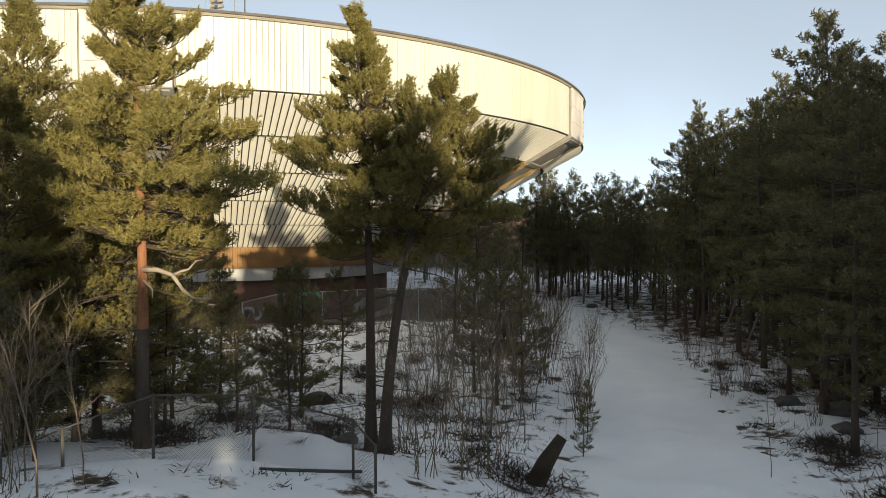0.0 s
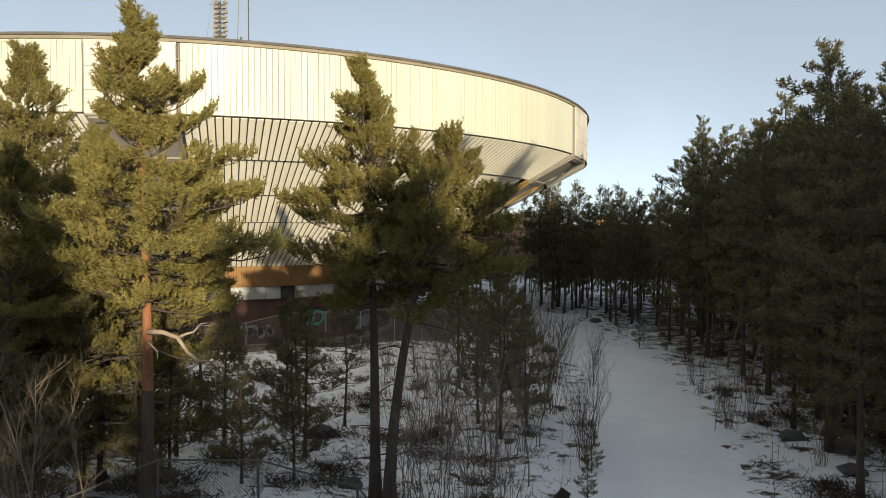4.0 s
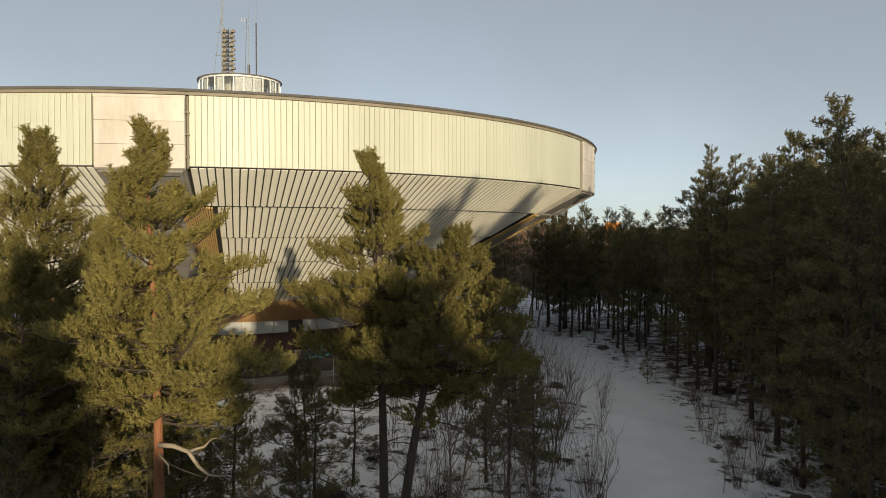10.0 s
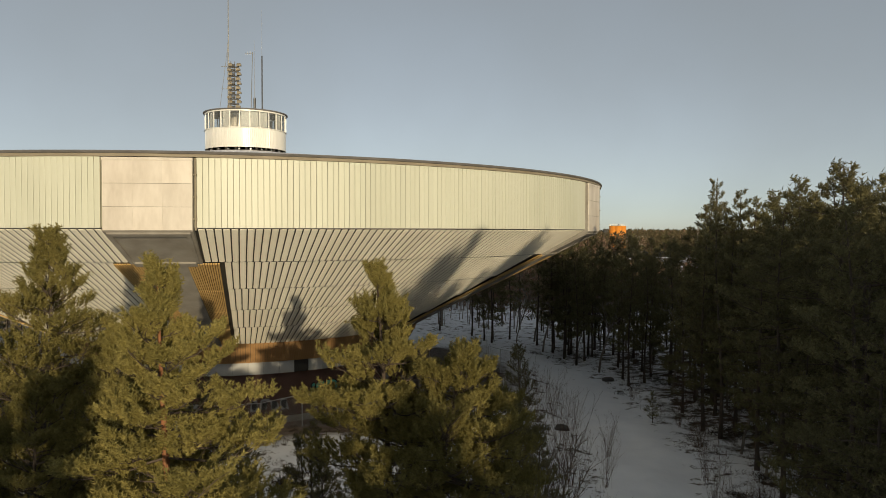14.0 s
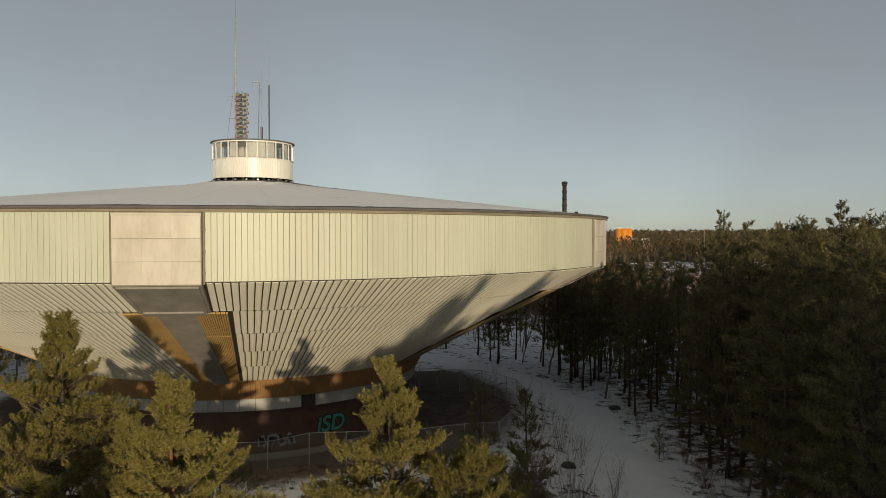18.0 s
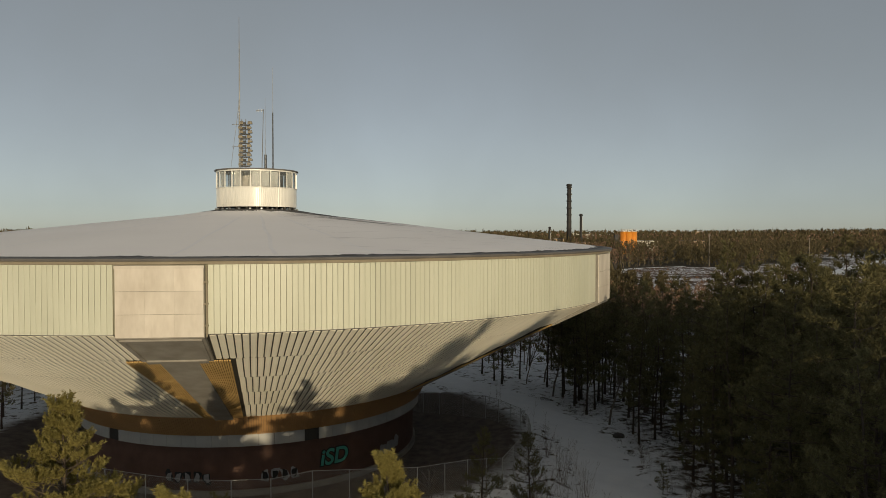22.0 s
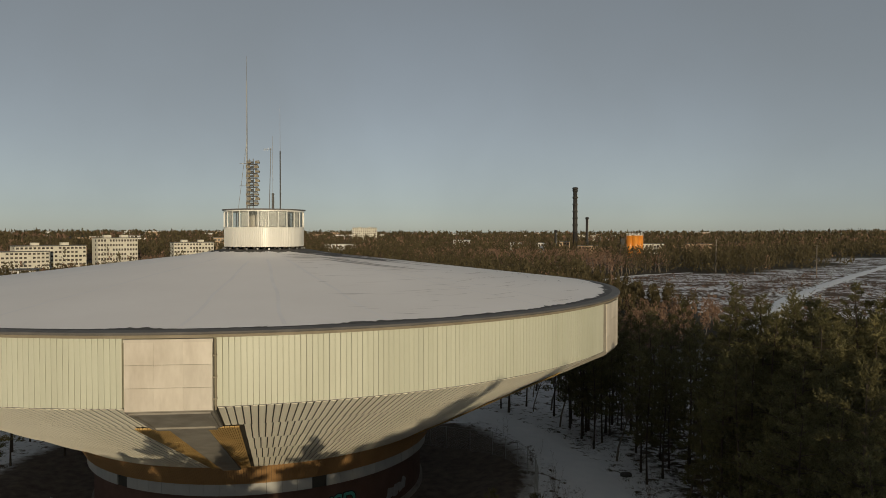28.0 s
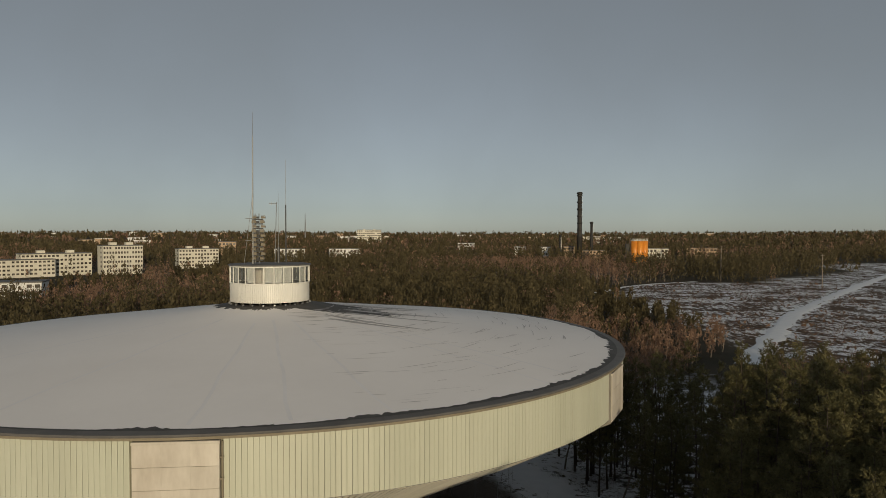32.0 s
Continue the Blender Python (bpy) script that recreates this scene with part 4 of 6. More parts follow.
def pads(seed, H, base, width, limbs, fan, shoots, needles, nlen, nwid, bend=0.2, lean=0.0, shape=0.35, bark_r=0.0, skew=(0, 0), dead=0, low=1.0, rise0=-4, rise1=50, thin=0.0, clump=0.0, point=1.25, sl=1.7, whorl=0):
    """A Scots pine whose limbs end in flat pads of upright bottlebrush shoots. fan: side twigs on a limb; thin: share of limbs left out low down."""
    rng = np.random.default_rng(seed)
    r0 = bark_r or 0.012 * H + 0.03
    zs = np.linspace(0, 1, 13)
    ph = rng.uniform(0, 6.28, 2)
    trunk = np.stack([bend * np.sin(zs * 4 + ph[0]) * zs + lean * zs ** 1.5, bend * np.sin(zs * 3.4 + ph[1]) * zs, zs * H], 1)
    trunk[:, :2] -= trunk[0, :2]
    gt, gl = Geo(), Geo()
    gt.tube(trunk, r0 * (1 - zs * 0.95) ** 0.8 * (1 + 0.35 * np.exp(-zs * 18)), 9)
    at = lambda z: np.array([np.interp(z, trunk[:, 2], trunk[:, k]) for k in range(3)])
    fine = nlen < 0.13
    for _ in range(dead):
        z, a = rng.uniform(0.15, 1.0) * base, rng.uniform(0, 6.28)
        L = rng.uniform(0.4, 1.5)
        p, d = at(z), np.array([math.cos(a), math.sin(a), rng.uniform(-0.35, 0.15)])
        gl.tube([p, p + d * L * 0.5 + rng.normal(0, 0.05, 3), p + d * L + rng.normal(0, 0.12, 3)], [0.022, 0.014, 0.005], 3, False)
    tc, ta = [], []
    ga = rng.uniform(0, 6.28)
    for i in range(limbs):
        u = ((i + rng.uniform(0, 0.9)) / limbs) ** low
        if whorl:
            u = min(1.0, max(0.0, (math.floor(u * whorl) + 0.5 + rng.normal(0, 0.33)) / whorl))
        if rng.random() < thin * (1 - u):
            continue
        z = base + (H - base) * u * 0.985
        ga += 2.4 + rng.normal(0, 0.4)
        prof = 0.45 + 0.55 * (u / shape) ** 0.7 if u < shape else max(0.02, 1 - ((u - shape) / (1 - shape)) ** point)
        L = max(0.22, width * prof * (rng.uniform(0.42, 1.25) if whorl else rng.uniform(0.62, 1.12))) * (1 + skew[0] * math.cos(ga) + skew[1] * math.sin(ga))
        el = radians(rise0 + rise1 * u ** 2 + rng.normal(0, 8))
        p = at(z)
        d = np.array([math.cos(ga) * math.cos(el), math.sin(ga) * math.cos(el), math.sin(el)])
        pts, m = [p], 5 if fine else 3
        for k in range(m):
            d = d + np.array([rng.normal(0, 0.13), rng.normal(0, 0.13), (-0.04 if k < m * 0.4 else 0.13) + rng.normal(0, 0.07)])
            d /= np.linalg.norm(d)
            pts.append(pts[-1] + d * L / m)
        pts = np.array(pts)
        gl.tube(pts, (0.008 + 0.013 * L) * np.linspace(1, 0.2, m + 1), 5 if fine else 3, False)
        side = np.cross(d, [0, 0, 1.0])
        side /= np.linalg.norm(side) + 1e-6
        nb = max(2, int(fan * (0.3 + 0.8 * L / width)))
        for j in range(nb + 1):
            s = (0.30 + 0.70 * (j + rng.uniform(0, 0.8)) / nb) * m if j < nb else m * 0.98
            k = min(int(s), m - 1)
            s = min(s, m)
            q = pts[k] + (pts[k + 1] - pts[k]) * (s - k)
            sg = 1 if j % 2 else -1
            t = d * rng.uniform(0.6, 1.1) + (side * sg * rng.uniform(0.5, 1.1) if j < nb else 0) + np.array([0, 0, rng.uniform(0.0, 0.45)])
            t /= np.linalg.norm(t)
            bl = (0.16 + 0.36 * L * (1.15 - s / m * 0.7)) * rng.uniform(0.7, 1.15) if j < nb else 0.2
            if whorl:
                bl *= min(1.0, max(0.3, (1.08 - u) * 3.5))
            e = q + t * bl + np.array([0, 0, 0.10 * bl])
            if fine or (nlen < 0.25 and j % 2):
                gl.tube([q, (q + e) / 2 + rng.normal(0, 0.02, 3), e] if fine else [q, e], [0.010, 0.007, 0.004] if fine else [0.012, 0.005], 3, False)
            n = max(2, int(round(shoots * rng.uniform(0.7, 1.3) * (0.5 + bl))))
            f = rng.uniform(0.25 + 0.35 * clump, 1.05, n)
            lat = np.cross(t, [0, 0, 1.0])
            c = q + (e - q) * f[:, None] + lat * rng.normal(0, 0.24 - 0.10 * clump, (n, 1)) * bl + np.array([0, 0, 1.0]) * rng.uniform(-0.02, 0.10, (n, 1))
            ax = t * 0.7 + np.array([0, 0, 0.75]) + rng.normal(0, 0.28, (n, 3))
            tc.append(c)
            ta.append(ax)
    tc.append(np.array([at(H * 0.995), at(H * 0.975), at(H * 0.95)]))
    ta.append(np.array([[0, 0, 1.0]] * 3))
    c, ax = np.concatenate(tc), np.concatenate(ta)
    ax /= np.linalg.norm(ax, axis=1)[:, None]
    n = len(c)
    rad = rng.normal(0, 1, (n, needles, 3))
    rad -= (rad * ax[:, None]).sum(2)[..., None] * ax[:, None]
    rad /= np.linalg.norm(rad, axis=2)[..., None] + 1e-6
    dirn = rad * 0.72 + ax[:, None] * rng.uniform(0.35, 0.9, (n, needles, 1))
    dirn /= np.linalg.norm(dirn, axis=2)[..., None]
    start = c[:, None] + ax[:, None] * rng.uniform(-0.5, sl, (n, needles, 1)) * nlen
    ln = nlen * rng.uniform(0.75, 1.2, (n, needles, 1))
    per = np.cross(dirn, rng.normal(0, 1, (n, needles, 3)))
    per /= np.linalg.norm(per, axis=2)[..., None] + 1e-6
    tri = np.stack([start - per * nwid, start + per * nwid, start + dirn * ln], 2).reshape(-1, 3, 3)
    return gt, gl, tri


def pine_thing(name, seed, label, group, mat=None, bark=None, limbmat=None, **kw):
    gt, gl, tri = pads(seed, **kw) if "fan" in kw else pine(seed, **kw)
    t = thing(name, (0, 0, 0), label, "pine", group)
    if bark:
        cut = 4 * 9
        low, high = Geo(), Geo()
        low.add(gt.v[:cut], [f for f in gt.f if max(f) < cut])
        high.add(gt.v, [f for f in gt.f if max(f) >= cut])
        place("lower_trunk", low.mesh("lower_trunk", BARK, True), t, label="thick grey bark low on the trunk")
        place("trunk", high.mesh("trunk", bark, True), t)
    else:
        place("trunk", gt.mesh("trunk", BARK, True), t)
    place("branchwork", gl.mesh("branchwork", limbmat or BARK), t, kind="stuff")
    place("crown", tri_mesh("crown", tri, mat or NEEDLES), t)
    return t


def bare(seed, H, stems, spread, twigs=7, sub=4, r0=0.018, sides=4, loose=0.1):
    """A leafless shrub or sapling: thin stems that fork twice."""
    rng = np.random.default_rng(seed)
    g = Geo()

    def grow(p, d, L, r, level):
        m = (6, 3, 2)[level]
        pts = [p]
        for _ in range(m):
            d = d + rng.normal(0, 0.10 if level == 0 else 0.16, 3) + np.array([0, 0, 0.05])
            d /= np.linalg.norm(d)
            pts.append(pts[-1] + d * L / m)
        g.tube(pts, r * np.linspace(1, 0.25, m + 1), sides if level == 0 else 3, False)
        if level == 2:
            return
        for _ in range(twigs if level == 0 else sub):
            s = rng.uniform(0.3, 0.98) * m
            k = min(int(s), m - 1)
            q = pts[k] + (pts[k + 1] - pts[k]) * (s - k)
            t = d * 0.9 + np.array([rng.normal(0, 0.55), rng.normal(0, 0.55), rng.uniform(0, 0.5)])
            t /= np.linalg.norm(t)
            grow(q, t, L * rng.uniform(0.2, 0.42) * (1.15 - s / m * 0.5), max(0.004, r * 0.45), level + 1)

    for _ in range(stems):
        a = rng.uniform(0, 6.28)
        d = np.array([math.cos(a) * spread * rng.uniform(0.2, 1), math.sin(a) * spread * rng.uniform(0.2, 1), 1.0])
        p = np.array([rng.normal(0, 0.14), rng.normal(0, 0.14), -0.05]) * loose
        grow(p, d / np.linalg.norm(d), H * rng.uniform(0.6, 1.05), r0 * rng.uniform(0.7, 1.2), 0)
    return g


def bare_thing(name, seed, label, category, group, mat, **kw):
    if kw["stems"] == 1:
        return tagged(new(name, bare(seed, **kw).mesh(name, mat)), label, category, group)
    t = thing(name, (0, 0, 0), label, category, group)
    n = kw.pop("stems")
    for i in range(n):
        place("stem", bare(seed * 100 + i, stems=1, loose=1.0, **kw).mesh("stem", mat), t)
    return t


def stand(ob, x, y, rz=0.0, s=1.0, sink=0.05, first=False):
    """Sets a thing, or a copy of it, on the ground."""
    m = Matrix.Translation((x, y, gz(x, y) - sink)) @ Matrix.Rotation(rz, 4, "Z")
    if first:
        ob.matrix_basis = m
        ob.scale = (s, s, s)
        return ob
    c = copy_thing(ob, m)
    c.scale = (s, s, s)
    return c


def rise(x, y, top):
    return top - gz(x, y)


# the pines near the flight
def hero_pines():
    g = "pines near the flight"
    fine = dict(needles=30, nlen=0.085, nwid=0.0115, clump=0.6, sl=3.0)
    x, y = -5.95, 14.0
    t1 = pine_thing("pine_tree", 11, "tall pine with an orange upper trunk and a full crown", g, bark=ORANGEBARK, H=rise(x, y, 12.0), base=4.0, width=2.1, limbs=92, fan=11, shoots=9, bend=0.14, shape=0.25, point=0.9, whorl=13, bark_r=0.135, low=1.12, skew=(0.18, -0.05), dead=12, **fine)
    stand(t1, x, y, 0.4, first=True)
    x, y = -1.35, 16.4
    t2 = pine_thing("pine_tree", 23, "dark-stemmed pine with a broad uneven crown", g, H=rise(x, y, 9.9), base=4.6, width=1.95, limbs=58, fan=11, shoots=9, whorl=11, bend=0.12, lean=1.25, shape=0.5, bark_r=0.15, skew=(0.12, 0.0), dead=10, rise1=34, **fine)
    stand(t2, x, y, 0.0, first=True)
    x, y = -1.75, 17.2
    t3 = pine_thing("pine_tree", 29, "dark-stemmed pine with a pointed sunlit top", g, H=rise(x, y, 11.8), base=4.8, width=1.95, limbs=74, fan=11, shoots=9, point=0.95, whorl=11, bend=0.12, lean=-0.25, shape=0.30, bark_r=0.14, skew=(-0.1, 0.0), dead=8, **fine)
    stand(t3, x, y, 0.0, first=True)
    x, y = -11.3, 19.2
    t0 = pine_thing("pine_tree", 31, "dense pine with a pointed crown", g, H=rise(x, y, 12.65), base=1.2, width=3.5, limbs=132, fan=10, shoots=10, bend=0.15, shape=0.40, bark_r=0.15, low=0.95, needles=20, nlen=0.088, nwid=0.0135, clump=0.6, sl=3.0, point=1.0)
    stand(t0, x, y, 1.0, first=True)
    for x, y, rz, top in ((-8.6, 17.6, 3.9, 10.3), (-9.2, 15.0, 2.2, 9.6), (-13.2, 17.0, 5.1, 10.6)):
        stand(t0, x, y, rz, rise(x, y, top) / rise(-11.3, 19.2, 12.65))
    # bare crooked branch of the orange pine
    b = Geo()
    z = 5.85 - gz(-5.95, 14.0)
    b.tube([(0.1, -0.1, z + 0.08), (0.42, -0.18, z + 0.08), (0.72, -0.22, z - 0.02), (0.92, -0.24, z - 0.30), (1.12, -0.25, z - 0.46), (1.38, -0.26, z - 0.48), (1.5, -0.26, z - 0.46)], [0.06, 0.05, 0.042, 0.036, 0.028, 0.02, 0.008], 6)
    b.tube([(0.72, -0.22, z - 0.02), (0.9, -0.26, z + 0.06), (1.05, -0.27, z + 0.10), (1.2, -0.3, z + 0.26), (1.34, -0.3, z + 0.28)], [0.036, 0.028, 0.022, 0.014, 0.006], 5)
    b.tube([(1.12, -0.25, z - 0.46), (1.04, -0.3, z - 0.58)], [0.02, 0.006], 5)
    b.tube([(0.1, -0.1, z - 0.12), (0.3, -0.16, z - 0.3), (0.32, -0.2, z - 0.46)], [0.03, 0.02, 0.006], 5)
    place("dead_branch", b.mesh("dead_branch", DEADWOOD, True), t1, Matrix.Rotation(-0.4, 4, "Z"), "pale bare crooked branch")
    return t1, t2, t0


T1, T2, T0 = hero_pines()

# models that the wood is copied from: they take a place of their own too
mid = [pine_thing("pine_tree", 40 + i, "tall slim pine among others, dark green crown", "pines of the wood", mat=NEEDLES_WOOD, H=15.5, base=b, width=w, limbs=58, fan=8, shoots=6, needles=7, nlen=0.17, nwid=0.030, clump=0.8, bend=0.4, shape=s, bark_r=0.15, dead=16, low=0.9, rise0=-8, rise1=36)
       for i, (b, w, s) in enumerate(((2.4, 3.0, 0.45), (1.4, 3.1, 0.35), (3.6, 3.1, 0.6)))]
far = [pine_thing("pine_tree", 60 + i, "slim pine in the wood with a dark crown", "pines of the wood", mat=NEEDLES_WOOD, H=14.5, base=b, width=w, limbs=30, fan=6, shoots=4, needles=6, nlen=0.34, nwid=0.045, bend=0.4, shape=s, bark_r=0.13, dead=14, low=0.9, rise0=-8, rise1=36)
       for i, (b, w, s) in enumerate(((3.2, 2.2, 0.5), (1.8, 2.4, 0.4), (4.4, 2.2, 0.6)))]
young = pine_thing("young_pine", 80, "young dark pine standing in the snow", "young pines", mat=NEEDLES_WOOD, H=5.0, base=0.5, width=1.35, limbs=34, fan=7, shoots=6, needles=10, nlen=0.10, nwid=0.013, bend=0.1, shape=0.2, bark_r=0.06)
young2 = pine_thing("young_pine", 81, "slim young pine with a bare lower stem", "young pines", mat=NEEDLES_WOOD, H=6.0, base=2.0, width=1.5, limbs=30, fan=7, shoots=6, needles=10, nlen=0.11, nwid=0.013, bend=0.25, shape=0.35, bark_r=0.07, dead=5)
shrub = bare_thing("bare_shrub", 90, "leafless many-stemmed shrub in the snow", "shrub", "bare shrubs", PALETWIG, H=4.2, stems=9, spread=0.36, twigs=8, sub=3, r0=0.012)
shrub2 = bare_thing("bare_shrub", 91, "leafless reddish-brown willow shrub", "shrub", "bare shrubs", TWIG, H=3.2, stems=16, spread=0.25, twigs=5, sub=2, r0=0.009)
sapling = bare_thing("bare_sapling", 92, "thin leafless sapling in the snow", "sapling", "bare saplings", TWIG, H=2.6, stems=1, spread=0.15, twigs=9, sub=3, r0=0.014)
birch = bare_thing("birch_tree", 93, "slender leafless birch among pines", "birch", "bare birches", BIRCH, H=11.0, stems=1, spread=0.1, twigs=20, sub=5, r0=0.075, sides=6)

rng = random.Random(12)
used = {}


def put(models, x, y, s, sink=0.05):
    ob = models[rng.randrange(len(models))] if isinstance(models, list) else models
    rz = rng.uniform(0, 6.28)
    if ob.name not in used:
        used[ob.name] = 1
        return stand(ob, x, y, rz, s, sink, True)
    return stand(ob, x, y, rz, s, sink)


# single trees that stand out
for x, y, top in ((20.0, 55.0, 16.6), (18.4, 52.0, 14.8), (21.6, 54.0, 15.8), (20.4, 50.0, 15.0), (22.6, 52.0, 15.6), (19.6, 42.0, 15.8), (21.2, 43.0, 15.0), (18.2, 40.0, 14.2), (22.6, 40.0, 15.0), (12.3, 22.9, 13.5), (10.7, 18.4, 10.9), (25.0, 48.0, 17.0), (15.2, 29.0, 15.4), (19.5, 31.0, 15.2),  (15.4, 37.0, 12.0), (13.6, 25.0, 8.0), (19.0, 21.0, 13.5), (16.0, 19.2, 10.5), (14.0, 22.0, 11.0), (17.0, 24.0, 13.5), (12.6, 17.5, 9.5), (27.5, 44.0, 17.2)):
    put(mid, x, y, rise(x, y, top) / 15.5)
for x, y, top in ((13.8, 19.5, 9.0), (16.2, 21.0, 12.5), (15.6, 25.5, 11.0), (18.4, 27.5, 13.0), (18.0, 18.6, 12.0), (20.5, 23.5, 13.5), (13.4, 27.5, 9.5), (22.5, 29.0, 14.0), (16.8, 32.5, 12.0), (17.0, 38.0, 12.5), (20.8, 35.5, 13.5), (24.0, 33.5, 14.5)):
    put(mid[:2], x, y, rise(x, y, top) / 15.5)
for x, y, top in ((10.7, 71.5, 12.9), (9.8, 74.0, 12.6), (11.6, 73.5, 12.9), (13.2, 72.6, 12.7), (15.6, 72.0, 12.2), (10.2, 76.0, 12.4), (14.4, 75.5, 12.6), (17.4, 71.0, 12.4)):
    put(far, x, y, rise(x, y, top) / 14.5)
# the wood beside and beyond the track
done = []
for _ in range(9000):
    x, y = rng.uniform(2, 52), rng.uniform(16, 84)
    edge = path_x(y) + 4.2 + (1.5 if y < 40 else 0)
    if x < edge or math.atan2(x, y) > radians(40):
        continue
    gap = 1.9 if y > 45 else 2.3
    if any((x - a) ** 2 + (y - b) ** 2 < gap * gap for a, b in done):
        continue
    done.append((x, y))
    if len(done) > 215:
        break
    ang = math.degrees(math.atan2(x, y))
    h = rng.uniform(9.0, 12.2) if y > 58 or ang < 18.5 else rng.uniform(11, 15.5) if y > 40 else rng.uniform(10.5, 15)
    if ang > 20 and 28 < y < 62:
        h = rng.uniform(12.5, 16.4)
    if y < 62:
        h = min(h, 9.4 + y * float(np.interp(ang, [13.4, 16.2, 19.2, 22.8, 25.1, 26.9, 28.7, 40], [0.02, 0.04, 0.115, 0.085, 0.13, 0.105, 0.15, 0.15])) - gz(x, y) - 0.4)
    if rng.random() < 0.24:
        put(birch, x, y, rng.uniform(0.8, 1.2))
    elif math.hypot(x, y) < 40:
        put(mid, x, y, h / 15.5)
    else:
        put(far, x, y, h / 14.5)
for i in range(44):
    a, r = rng.uniform(1.35, 2.6) if i < 22 else rng.uniform(2.5, 4.3), rng.uniform(31, 47)
    q = Vector(tw(-a, r, 0)) + TOWER
    put(far, q.x, q.y, rng.uniform(8, 12) / 14.5)
# unseen belt of trees added behind the flight, its tops set to shade ground, wood and tower
def belt():
    gt, gl, tri = pine(70, H=14.0, base=1.0, width=3.0, limbs=28, twigs=5, tufts=3, needles=4, nlen=0.62, nwid=0.20, bend=0.3, shape=0.25, bark_r=0.15)
    spots = []
    for i in range(104):
        row = i % 2
        x = -26 + (i // 2) * 1.75 + row * 0.9 + rng.uniform(-0.5, 0.5)
        y = rng.uniform(-14, -11) if row else rng.uniform(-22, -17)
        top = float(np.interp(x, [-20, 0.1, 1.4, 4.5, 5.5, 8.5, 9.5, 11, 13.5, 16, 21, 25, 32, 36, 70], [13.0, 12.8, 10.8, 10.8, 11.0, 11.2, 12.2, 13.8, 16.2, 17.6, 17.8, 18.6, 19.0, 19.6, 19.0])) + (-y - 12) * 0.09 + (rng.uniform(-2.6, 0.9) if 11 < x < 30 else rng.uniform(-1.0, 0.8))
        if abs(x - 2.3 + (y + 12) * 0.315) < 0.95:
            top = 8.6
        spots.append((x, y, top))
    for i in range(40):
        spots.append((-20 + i * 2.2 + rng.uniform(-0.6, 0.6), rng.uniform(-31, -26), rng.uniform(12.3, 13.8)))
        if abs(spots[-1][0] - 7.5) < 1.5:
            spots.pop()
    crowns, trunks = [], Geo()
    for x, y, top in spots:
        a, s, z = rng.uniform(0, 6.28), top / 14.0, gz(x, y) - 0.05
        turn = np.array([[math.cos(a), -math.sin(a), 0], [math.sin(a), math.cos(a), 0], [0, 0, 1]])
        crowns.append(tri @ turn.T * s + np.array([x, y, z]))
        trunks.tube([(x, y, z), (x, y, z + top * 0.5), (x, y, z + top * 0.9)], [0.17 * s, 0.1 * s, 0.03], 6)
    wood = thing("pine_belt", (0, 0, 0), "unseen belt of bushy pines added behind the clearing to cast shade", "woods", kind="stuff")
    place("trunks", trunks.mesh("trunks", BARK), wood, kind="stuff")
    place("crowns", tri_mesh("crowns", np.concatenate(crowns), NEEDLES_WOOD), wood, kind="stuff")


belt()
# out-of-view pines, added and sized for the shadow prongs on rim and soffit
slim = pine_thing("pine_tree", 71, "unseen slim pine added to cast a pointed shadow on the tower", "pines behind the flight", H=16.9, base=5.0, width=1.25, limbs=60, twigs=6, tufts=4, needles=7, nlen=0.22, nwid=0.04, bend=0.1, shape=0.1, bark_r=0.16)
stand(slim, 16.7, -12.0, 0.5, 1.14, first=True)
for x, y, rz, s in ((19.8, -12.5, 1.5, 1.05), (22.4, -13.0, 2.6, 1.09), (24.4, -12.2, 4.0, 1.03), (14.4, -13.0, 5.0, 0.98)):
    stand(slim, x, y, rz, s)
# young pines and shrubs on the slope
for x, y, s in ((-6.6, 21.0, 0.75), (-4.4, 22.0, 0.95), (-8.6, 22.5, 0.85), (-10.5, 24.0, 1.0), (0.6, 36.5, 1.2), (3.2, 37.5, 1.2), (-12.5, 20.5, 1.0), (-6.0, 26.5, 0.9), (-9.5, 18.5, 0.7), (-11.0, 16.8, 0.9), (-12.6, 17.5, 1.0), (-8.0, 19.8, 0.9), (-11.6, 22.0, 1.1), (-7.6, 24.2, 1.0), (-13.5, 25.0, 1.2), (-9.4, 27.0, 1.1)):
    put([young, young2], x, y, s)
for x, y, s in ((1.93, 25.5, 1.0), (-5.5, 26.4, 0.8), (-3.8, 26.4, 0.78)):
    put(young2, x, y, s)
for x, y, s in ((1.2, 27.2, 1.0), (3.0, 26.8, 0.9), (2.2, 28.6, 1.1)):
    put([young, young2], x, y, s)
for x, y, s in ((-8.3, 13.4, 0.75), (-7.5, 13.0, 0.6), (-7.7, 14.8, 0.85), (-9.2, 14.2, 0.9), (-6.9, 15.8, 0.7), (-8.9, 12.3, 0.55), (-5.0, 17.2, 0.65), (-6.9, 17.6, 0.8), (-4.2, 19.4, 0.7), (-9.8, 16.0, 1.0)):
    put(young, x, y, s)
put(young, 4.4, 21.6, 0.32)
put(young, 3.8, 19.2, 0.26)
put(young, 12.6, 46.5, 0.4)
for x, y, s in ((-0.4, 14.2, 1.0), (0.6, 15.0, 1.05), (1.3, 16.4, 0.95), (-0.9, 16.8, 1.0), (0.1, 18.0, 0.9), (-6.9, 11.2, 0.85)):
    put(shrub, x, y, s)
for x, y, s in ((-0.6, 27.0, 1.1), (2.6, 24.0, 1.2), (3.0, 30.0, 1.3), (0.4, 33.0, 1.4), (-2.6, 31.0, 1.3), (3.4, 35.0, 1.3)):
    put(shrub, x, y, s)
